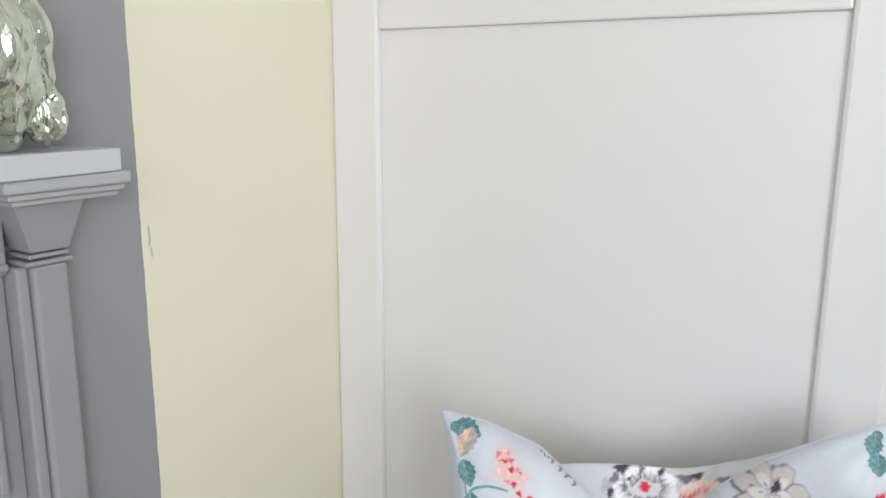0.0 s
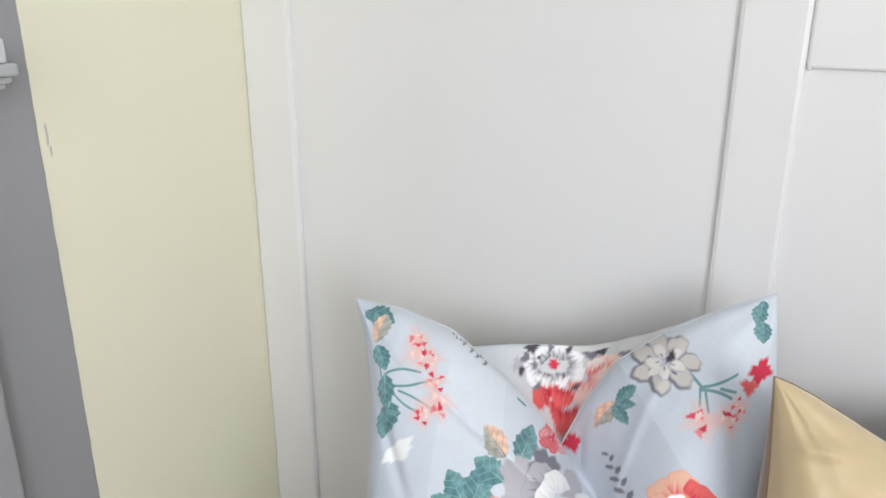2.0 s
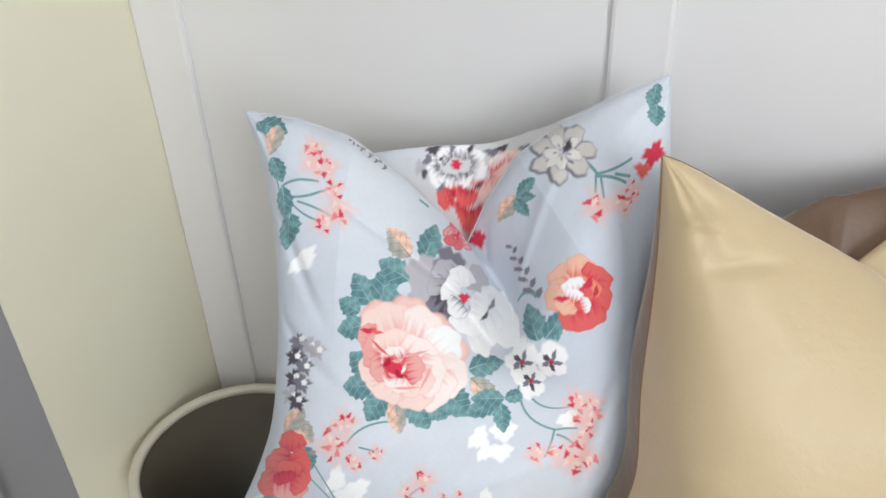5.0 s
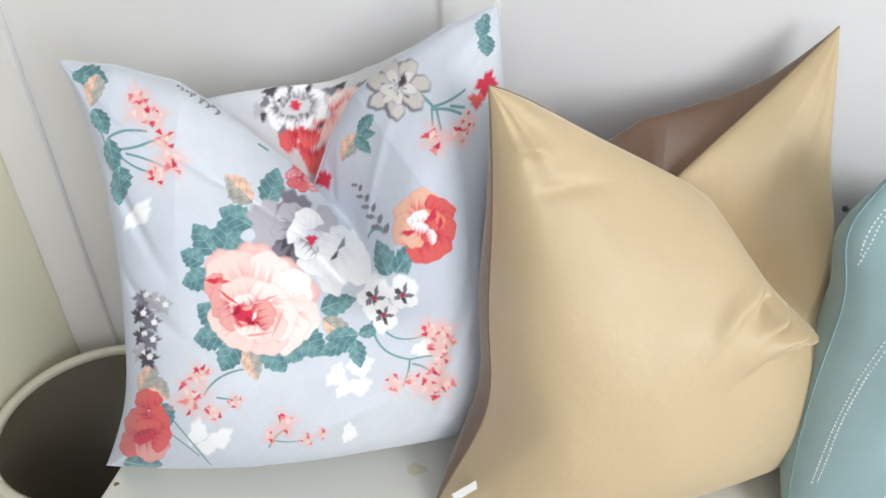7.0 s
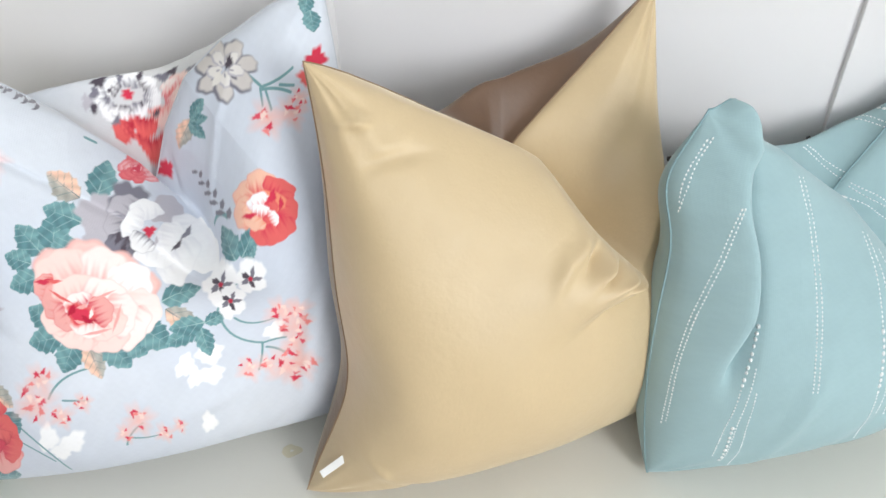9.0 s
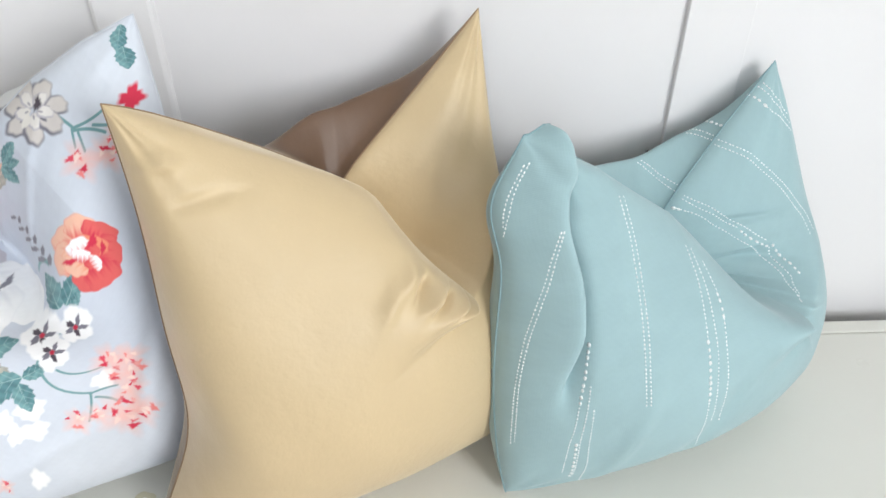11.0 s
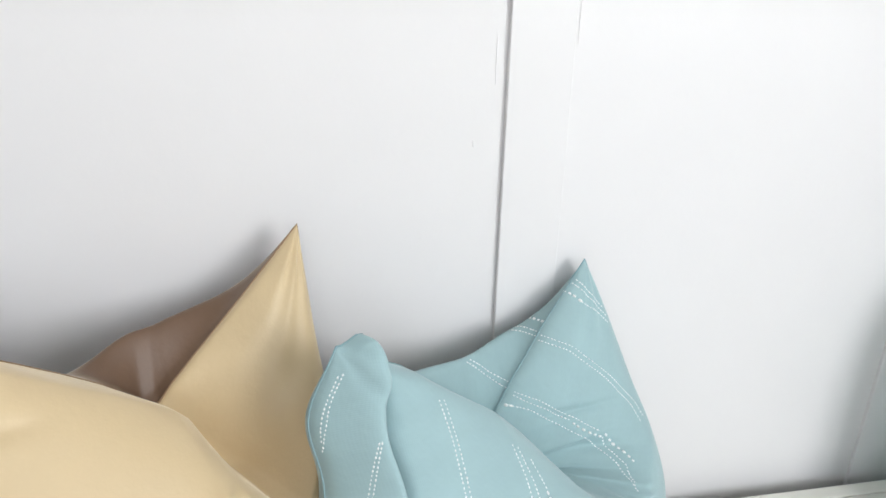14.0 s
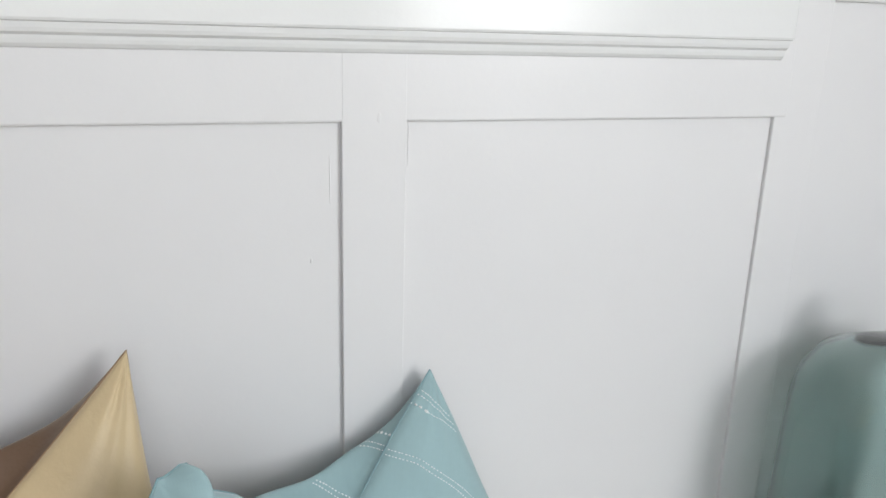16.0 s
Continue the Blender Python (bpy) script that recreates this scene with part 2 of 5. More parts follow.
    off = off + (0.0022 * wave(u, v, c["seed"] + side, 14) + 0.004 * wave(u, v, c["seed"] + 20 + side, 5)) * smooth(t * 3)
    for k, (pu, pv) in enumerate(((-1, 1), (1, 1), (-1, -1), (1, -1))):     # puckers that fan out of the corners
        far = np.hypot(u - pu, v - pv)
        off = off + c.get("pucker", 0.0022) * np.sin(13 * np.arctan2(v - pv, u - pu) + c["seed"] + 2 * k) * np.exp(-far / 0.3) * smooth(t * 4)
    pos = pos + off[..., None] * n
    for (gu, gv, gw, *way) in c.get("grabs", ()):       # soft pulls of the filled cover
        pos = pos + np.exp(-((u - gu) ** 2 + (v - gv) ** 2) / gw ** 2)[..., None] * np.array(way)
    pos[..., 2] = -smin(-pos[..., 2], np.full_like(u, -0.4525), 0.012)
    pos[..., 1] = smin(pos[..., 1], np.full_like(u, PANEL_Y - 0.016), 0.012)
    return pos


def sheet(name, c, side, n, material, parent, print_fn=None, label=""):
    g = np.sin(np.linspace(-math.pi / 2, math.pi / 2, n)) * 0.55 + np.linspace(-1, 1, n) * 0.45
    u, v = np.meshgrid(g, g)
    pos = cushion_surface(u, v, side, c).reshape(-1, 3)
    i = np.arange((n - 1) * n).reshape(n - 1, n)[:, :-1].ravel()
    quads = np.stack([i, i + 1, i + n + 1, i + n], 1)
    if side < 0:
        quads = quads[:, ::-1]
    me = bpy.data.meshes.new(name)
    me.vertices.add(len(pos))
    me.vertices.foreach_set("co", pos.ravel())
    me.loops.add(quads.size)
    me.loops.foreach_set("vertex_index", quads.ravel())
    me.polygons.add(len(quads))
    me.polygons.foreach_set("loop_start", np.arange(0, quads.size, 4))
    me.update(calc_edges=True)
    me.polygons.foreach_set("use_smooth", [True] * len(quads))
    uv = np.stack([u.ravel(), v.ravel(), np.zeros(n * n)], 1)
    at = me.attributes.new("fabric", "FLOAT_VECTOR", "POINT")
    at.data.foreach_set("vector", uv.ravel())
    if print_fn:
        col = np.ones((n * n, 4), np.float32)
        col[:, :3] = print_fn(u, v).reshape(-1, 3)
        ca = me.color_attributes.new("print", "FLOAT_COLOR", "POINT")
        ca.data.foreach_set("color", col.ravel())
    me.materials.append(material)
    ob = new(name, me)
    ob.parent = parent
    return tagged(ob, label)


FLORAL = dict(corners=[(0.361, -0.252, 0.938), (0.781, -0.092, 0.966), (0.349, -0.381, 0.455), (0.80, -0.235, 0.457)], pull=(0.22, -0.08, 0.05),
              dent=(-0.02, 0.35, 0.42), dent_width=(0.14, 0.32), edge=(((0, 1), (0.1, 0.72), (0.2, 0.54), (0.3, 0.37), (0.5, 0.15), (0.75, 0.04), (1, 0)), ((0, 1), (0.05, 0.88), (0.15, 0.61), (0.3, 0.34), (0.5, 0.18), (0.75, 0.06), (1, 0))), roll_right=0.1, lip=0.05, sag=0.17, drop=(0.0, 0.02, -0.2), deep=0.62, roll=(0.03, 0, 0.0),
              front=0.15, back=0.15, back_up=(0.95, 0.95), seed=3,
              folds=[(-0.4, 0.7, -14, 0.35, 0.02, -0.005), (0.38, 0.78, 42, 0.26, 0.035, 0.0035), (-0.72, 0.45, -50, 0.22, 0.035, -0.006), (-0.68, 0.1, -32, 0.22, 0.035, -0.005), (0.3, -0.5, 15, 0.3, 0.05, 0.003), (0.75, -0.3, 80, 0.3, 0.035, -0.004), (0.1, 0.45, -35, 0.25, 0.03, -0.005)])
GOLD = dict(corners=[(0.797, -0.26, 0.953), (1.137, -0.041, 0.949), (0.760, -0.368, 0.457), (1.178, -0.195, 0.457)], pull=(0.14, 0.0, 0.05), round=0.44,
            fade=5.0, dent=(0.03, 0.52, 0.13), dent_width=(0.07, 0.45), edge=(((0, 1), (0.06, 0.86), (0.12, 0.75), (0.2, 0.65), (0.35, 0.495), (0.5, 0.355), (0.65, 0.225), (0.8, 0.11), (0.9, 0.047), (1, 0)), ((0, 1), (0.06, 0.97), (0.14, 0.86), (0.3, 0.69), (1, 0))), roll_right=0.07, lip=0.1, drop=(0.0, 0.0, -0.15), deep=0.95, roll=(0.052, -0.03, 0.004),
            front=0.15, back=0.13, back_up=(0.42, 0.8), seed=11, grabs=[(-1, -0.42, 0.36, 0.022, 0.0, 0.0)],
            folds=[(-0.001, 0.559, 80, 0.125, 0.028, 0.00945), (0.048, 0.466, 80, 0.1125, 0.018, -0.01215), (0.097, 0.429, 76, 0.1125, 0.022, 0.01215), (0.146, 0.395, 72, 0.1125, 0.018, -0.0135), (0.205, 0.342, 66, 0.1125, 0.022, 0.01215), (0.25, 0.37, 55, 0.1, 0.018, -0.0108), (0.298, 0.318, 50, 0.1, 0.025, 0.00945), (-0.061, 0.381, 84, 0.15, 0.03, 0.00675), (-0.86, 0.84, 20, 0.1, 0.03, 0.009),
                   (-0.7, 0.75, 25, 0.16, 0.03, -0.005), (-0.75, -0.75, -35, 0.2, 0.03, 0.005), (-0.6, -0.85, -30, 0.2, 0.03, -0.005)])
TEAL = dict(corners=[(1.174, -0.232, 0.898), (1.497, -0.017, 0.871), (1.165, -0.32, 0.457), (1.57, -0.14, 0.457)], pull=(-0.13, -0.24, 0.05),
            fade=4.0, dent=(0.0, 0.56, -0.15), dent_width=(0.08, 0.4), edge=(((0, 1), (0.1, 0.80), (0.3, 0.52), (0.6, 0.22), (1, 0)), ((0, 1), (0.08, 0.93), (0.3, 0.64), (0.6, 0.33), (1, 0))), roll_right=0.07, lip=0.1, drop=(0.0, 0.0, -0.19), deep=0.85, roll=(0.052, -0.02, 0.0),
            front=0.14, back=0.13, back_up=(0.75, 0.75), seed=23, grabs=[(-1, 0.74, 0.22, -0.024, 0.0, 0.0), (-0.89, 1.0, 0.065, 0.006, 0.0, 0.022)],
            pleats=[(-0.865, 0.99, -0.885, -0.3, 0.085, 0.024, 0.026, 0.014)],
            folds=[(0.5, -0.12, -52, 0.16, 0.022, -0.007), (0.42, -0.16, -58, 0.2, 0.025, 0.007), (0.58, -0.05, -48, 0.16, 0.02, 0.005), (0.5, 0.5, -38, 0.3, 0.03, 0.006), (0.56, 0.62, -40, 0.25, 0.02, -0.006), (0.62, 0.3, -50, 0.25, 0.03, -0.007), (0.45, 0.25, -42, 0.22, 0.02, -0.007), (0.52, 0.12, -48, 0.2, 0.022, 0.007), (-0.6, -0.5, 80, 0.4, 0.05, 0.005), (-0.2, -0.6, 70, 0.35, 0.06, -0.004)])


def velvet(name, color):
    """Short pile with a soft gleam; the nap lies unevenly, in patches and streaks."""
    m = mat(name, color, 0.45, spec=0.45)
    b = m.node_tree.nodes["Principled BSDF"]
    b.inputs["Sheen Weight"].default_value = 0.65
    b.inputs["Sheen Roughness"].default_value = 0.35
    b.inputs["Sheen Tint"].default_value = (1.0, 0.9, 0.72, 1)
    nap = mixed(m, blotch(m, 7, 5, 0, 1).outputs[0], tuple(0.86 * k for k in color), tuple(min(1, 1.1 * k) for k in color))
    pile = blotch(m, 420, 2, 0, 1, coords(m, (1, 1, 0.35)))
    x = mixed(m, pile.outputs[0], tuple(0.96 * k for k in color), (nap, 2))
    m.node_tree.links.new(colour_out(x), b.inputs["Base Color"])
    link(m, blotch(m, 11, 4, 0.33, 0.55), 0, b, "Roughness")
    bump(m, blotch(m, 900, 2, 0, 1).outputs[0], 0.1, 0.0005)
    bump(m, blotch(m, 26, 4, 0, 1).outputs[0], 0.35, 0.003)
    return m


def weave(m, pitch):
    """Crossing threads as fine relief, and soft creases."""
    heights = []
    for axis in ("X", "Y"):
        a = m.node_tree.nodes.new("ShaderNodeAttribute")
        a.attribute_name = "fabric"
        w = node(m, "ShaderNodeTexWave", Scale=pitch, Distortion=1.5, Detail=2.0)
        w.bands_direction = axis
        link(m, a, "Vector", w, "Vector")
        heights.append(w.outputs["Fac"])
    for h in heights:
        bump(m, h, 0.09, 0.0004)
    bump(m, blotch(m, 14, 4, 0, 1).outputs[0], 0.35, 0.004)


def cloth(name, color, rough=0.85, sheen=0.3, attr=False):
    m = mat(name, color, rough, spec=0.25)
    b = m.node_tree.nodes["Principled BSDF"]
    b.inputs["Sheen Weight"].default_value = sheen
    b.inputs["Sheen Roughness"].default_value = 0.4
    if attr:
        a = m.node_tree.nodes.new("ShaderNodeAttribute")
        a.attribute_name = "print"
        link(m, a, "Color", b, "Base Color")
    weave(m, 45)
    return m


# ---- printed fabric: flowers drawn on the cloth's own coordinates ----
def srgb(r, g, b):
    return np.array([((c / 255 + 0.055) / 1.055) ** 2.4 if c > 10 else c / 3294.6 for c in (r, g, b)]) * 0.95


TEAL_LEAF, TEAL_DARK, TEAL_PALE = srgb(120, 162, 166), srgb(78, 122, 130), srgb(176, 206, 204)
PEACH, PINK, ROSE_PALE, ROSE_RED = srgb(243, 203, 180), srgb(240, 172, 166), srgb(251, 222, 214), srgb(218, 58, 84)
SMOKE, SLATE, INK, PAPER = srgb(192, 188, 196), srgb(128, 126, 138), srgb(84, 76, 86), srgb(252, 252, 253)
ORANGE, CORAL = srgb(240, 150, 120), srgb(232, 106, 104)
MIST = srgb(232, 232, 237)
APRICOT, BLUSH, ROSE_DEEP = srgb(246, 196, 172), srgb(253, 238, 233), srgb(186, 34, 62)


class Cloth:
    """A dyed sheet: u, v are its coordinates, ink its colours."""

    def __init__(self, u, v, base, other, seed):
        self.g, self.h = u[0], v[:, 0]
        self.sheet_u, self.sheet_v = u, v
        f = 0.5 + 0.5 * np.clip(wave(u, v, seed, 7) * 2.2, -1, 1)
        self.ink = base * (1 - f[..., None]) + other * f[..., None]
        self.at()

    def at(self, x=0.0, y=0.0, a=1.0, b=0.0, c=0.0, d=1.0):
        """Draw the next figures round x, y, in axes that allow for how the cloth is stretched there."""
        self.place = (x, y, a, b, c, d)
        return self

    def window(self, x, y, r):
        """Work on the part round x, y alone."""
        ox, oy, a, b, c, d = self.place
        det = a * d - b * c
        x, y, r = ox + (d * x - b * y) / det, oy + (-c * x + a * y) / det, r * max(abs(d) + abs(b), abs(c) + abs(a)) / abs(det)
        i0, i1 = np.searchsorted(self.g, (x - r, x + r))
        j0, j1 = np.searchsorted(self.h, (y - r, y + r))
        self.cut = (slice(j0, j1), slice(i0, i1))
        u, v = self.sheet_u[self.cut] - ox, self.sheet_v[self.cut] - oy
        self.u, self.v = a * u + b * v, c * u + d * v

    def dye(self, mask, col):
        m = np.clip(mask, 0, 1)[..., None]
        self.ink[self.cut] = self.ink[self.cut] * (1 - m) + np.asarray(col) * m

    def blob(self, x, y, r, col, edge=0.12, lobes=5, rough=0.1, squash=1.0, ang=0.0, inner=None):
        """A petal-like patch with a wavy outline; inner is the colour towards its middle."""
        self.window(x, y, r * 1.4)
        ca, sa = math.cos(radians(ang)), math.sin(radians(ang))
        a = (self.u - x) * ca + (self.v - y) * sa
        b = (-(self.u - x) * sa + (self.v - y) * ca) / squash
        w = np.arctan2(b, a)
        rr = r * (1 + rough * np.sin(lobes * w + 37 * x) + rough * 0.6 * np.sin((2 * lobes + 1) * w + 53 * y))
        d = np.hypot(a, b) / rr
        if inner is None:
            self.dye((1 - d) / edge, col)
        else:
            k = smooth(1.15 - d)[..., None]
            self.dye((1 - d) / edge, np.asarray(col) * (1 - k) + np.asarray(inner) * k)

    def petal(self, r, ang, squash, base, rim):
        """One petal: flushed at its base, streaked towards a pale rim, with a thin darker edge."""
        self.window(0, 0, r * 1.4)
        ca, sa = math.cos(radians(ang)), math.sin(radians(ang))
        a, b = (self.u * ca + self.v * sa) * (1 / squash), -self.u * sa + self.v * ca
        w = np.arctan2(b, a)
        rr = 0.95 * r * (1 + 0.07 * np.sin(3 * w + ang) + 0.05 * np.sin(7 * w + 2 * ang))
        d = np.hypot(a, b) / rr
        streak = 0.14 * np.sin(b / r * 16 + ang) + 0.1 * np.sin(b / r * 29 + 3 * ang)
        k = smooth(0.78 + 0.7 * a / r + streak)[..., None]
        col = np.asarray(base) * (1 - k) + np.asarray(rim) * k
        edge = (0.5 * smooth((d - 0.84) / 0.13))[..., None]
        col = col * (1 - edge) + (np.asarray(base) * 0.65 + np.asarray(rim) * 0.35) * edge
        self.dye((1 - d) / 0.07, col)

    def stem(self, x0, y0, x1, y1, bend=0.1, w=0.005, col=TEAL_LEAF):
        mx, my = (x0 + x1) / 2 - (y1 - y0) * bend, (y0 + y1) / 2 + (x1 - x0) * bend
        self.window((x0 + x1) / 2, (y0 + y1) / 2, math.hypot(x1 - x0, y1 - y0) * (0.6 + abs(bend)) + 0.03)
        best = np.full(self.u.shape, 9.0)
        px, py = x0, y0
        for k in range(1, 9):
            t = k / 8
            qx = (1 - t) ** 2 * x0 + 2 * t * (1 - t) * mx + t * t * x1
            qy = (1 - t) ** 2 * y0 + 2 * t * (1 - t) * my + t * t * y1
            dx, dy = qx - px, qy - py
            h = np.clip(((self.u - px) * dx + (self.v - py) * dy) / (dx * dx + dy * dy + 1e-9), 0, 1)
            best = np.minimum(best, np.hypot(self.u - px - h * dx, self.v - py - h * dy))
            px, py = qx, qy
        self.dye((w * 1.3 - best) / (w * 0.6), col)

    def leaf(self, x0, y0, x1, y1, w=0.3, col=TEAL_LEAF, dark=TEAL_DARK, pale=TEAL_PALE):
        """A toothed leaf from its stalk to its tip, w: half width against its length."""
        ln = math.hypot(x1 - x0, y1 - y0) + 1e-6
        self.window((x0 + x1) / 2, (y0 + y1) / 2, ln * 0.75)
        ca, sa = (x1 - x0) / ln, (y1 - y0) / ln
        a = ((self.u - x0) * ca + (self.v - y0) * sa) / ln
        b = (-(self.u - x0) * sa + (self.v - y0) * ca) / ln
        aa = np.clip(a, 0, 1)
        tooth = 1 + 0.3 * (np.abs((aa * 5) % 1 - 0.3) - 0.3)
        half = w * np.sin(np.pi * aa ** 0.85) ** 0.75 * tooth
        inside = np.where((a > 0) & (a < 1), (half - np.abs(b)) / 0.035, -1)
        shade = np.clip(0.5 + 2.2 * b / w, 0, 1)[..., None]
        brush = (0.5 + 0.5 * np.sin(aa * 17 + np.abs(b) / w * 6 + 40 * x0))[..., None]
        self.dye(inside, (col * (1 - 0.6 * shade) + dark * 0.6 * shade) * (0.86 + 0.22 * brush))
        vein = np.abs(((aa * 4.5 - np.abs(b) / w * 1.2 + 0.1 * np.sin(9 * aa)) % 1) - 0.5)
        self.dye(np.minimum(inside, (vein - 0.4) / 0.1) * 0.5, pale)
        self.dye(np.minimum(inside, (0.02 * (1.1 - aa) - np.abs(b)) / 0.015) * 0.8, pale)

    def rose(self, x, y, r, pale=ROSE_PALE, mid=PINK, core=ROSE_RED, turn=0.0, flat=0.85):
        """Rings of overlapping petals round a dark heart, each petal flushed towards its base."""
        for ring, (n, at, size) in enumerate(((7, 0.64, 0.42), (6, 0.43, 0.36), (5, 0.24, 0.28))):
            for k in range(n):
                w = turn + ring * 0.55 + k * math.tau / n + 0.15 * math.sin(3.1 * k + ring)
                px, py = x + r * at * math.cos(w), y + r * at * flat * math.sin(w)
                rim = pale * 0.38 + mid * 0.62
                self.blob(px, py, r * size * 1.03, rim, 0.12, 3, 0.07)
                lit = PAPER * 0.35 + pale * 0.65 if (k + ring) % 3 == 0 else pale
                self.blob(px + 0.02 * r * math.cos(w), py + 0.02 * r * math.sin(w), r * size * 0.97, lit, 0.5, 3, 0.07)
                self.blob(px - 0.4 * r * size * math.cos(w), py - 0.4 * r * size * math.sin(w), r * size * 0.6, mid if k % 2 else rim, 1.0, 3, 0.12, squash=0.7, ang=math.degrees(w) + 90)
        self.blob(x - 0.1 * r, y, r * 0.4, mid * 0.8 + core * 0.2, 0.8, 4, 0.15)
        self.blob(x - 0.1 * r, y, r * 0.34, core, 0.7, 5, 0.25, squash=0.8, ang=-30)
        for k in range(7):
            w = turn + 0.95 * k
            self.blob(x - 0.1 * r + 0.2 * r * math.cos(w), y + 0.17 * r * math.sin(w), r * 0.1, core if k % 2 else lit, 0.5, 2, 0.2, squash=0.45, ang=math.degrees(w) + 90)
        for k in range(4):
            w = turn + 3.6 + k * 0.6
            self.blob(x + 0.46 * r * math.cos(w), y + 0.42 * r * math.sin(w), r * 0.13, mid * 0.6 + core * 0.4, 0.7, 2, 0.1, squash=0.22, ang=math.degrees(w) + 90)

    def blossom(self, x, y, r, seed=0):
        """A ragged sprig flower: a soft pink flush under small red strokes."""
        rs = np.random.RandomState(seed + int(1000 * abs(self.place[0]) + 77 * abs(self.place[1])))
        r = r * 1.25
        self.blob(x, y, r * 1.4, PINK * 0.55 + ROSE_PALE * 0.45, 1.0, 4, 0.2)
        for k in range(5):
            w = rs.uniform(0, 6.28)
            q = rs.uniform(0.35, 0.95) * r
            self.blob(x + q * math.cos(w), y + q * math.sin(w), r * rs.uniform(0.24, 0.42), (ROSE_RED, srgb(240, 140, 138), srgb(228, 84, 104))[k % 3], 0.45, 3, 0.25, squash=rs.uniform(0.4, 0.7), ang=rs.uniform(0, 180))
        for k in range(2):
            w = rs.uniform(0, 6.28)
            self.blob(x + 0.4 * r * math.cos(w), y + 0.4 * r * math.sin(w), r * 0.3, ROSE_PALE, 0.5, 3, 0.2, squash=0.6, ang=rs.uniform(0, 180))

    def pansy(self, x, y, r):
        for k in range(5):
            w = 0.6 + k * 1.257
            self.blob(x + 0.55 * r * math.cos(w), y + 0.55 * r * math.sin(w), r * 0.52, PAPER, 0.25, 3, 0.08)
        for k in range(5):
            w = 1.2 + k * 1.257
            self.blob(x + 0.35 * r * math.cos(w), y + 0.3 * r * math.sin(w), r * 0.33, INK if k % 2 else SLATE, 0.35, 2, 0.2, squash=0.5, ang=math.degrees(w))
        self.blob(x, y, r * 0.17, ROSE_RED * 0.8, 0.4)

    def daisy(self, x, y, r, petal=PAPER, shade=SMOKE, heart=ROSE_RED, n=7, turn=0.3):
        """A loose flower of long petals with shaded bases."""
        for k in range(n):
            w = turn + k * math.tau / n
            px, py = x + 0.58 * r * math.cos(w), y + 0.55 * r * math.sin(w)
            self.blob(px, py, r * 0.47, shade, 0.2, 3, 0.08, squash=0.72, ang=math.degrees(w))
            self.blob(px + 0.04 * r, py + 0.03 * r, r * 0.42, petal, 0.25, 3, 0.08, squash=0.66, ang=math.degrees(w))
            self.blob(x + 0.36 * r * math.cos(w), y + 0.34 * r * math.sin(w), r * 0.16, shade * 0.8, 0.5, 2, 0.1, squash=0.45, ang=math.degrees(w))
        if heart is not None:
            self.blob(x, y, r * 0.17, heart, 0.3, 6, 0.15)

    def worn(self, amount):
        """The finished sheet, with threads and washes of uneven dye."""
        u, v = self.sheet_u, self.sheet_v
        f = wave(u, v, 31, 60) * 0.5 + wave(u, v, 32, 26) * 0.6 + wave(u, v, 33, 190) * 0.5
        return self.ink * (1 + amount * f[..., None])


TEAL_COTTON = np.array((0.32, 0.455, 0.475))


def plain_front(u, v):
    return Cloth(u, v, TEAL_COTTON, TEAL_COTTON * 1.05, 8).worn(0.05)


def plain_back(u, v):
    return Cloth(u, v, TEAL_COTTON * 0.92, TEAL_COTTON * 0.97, 9).worn(0.05)


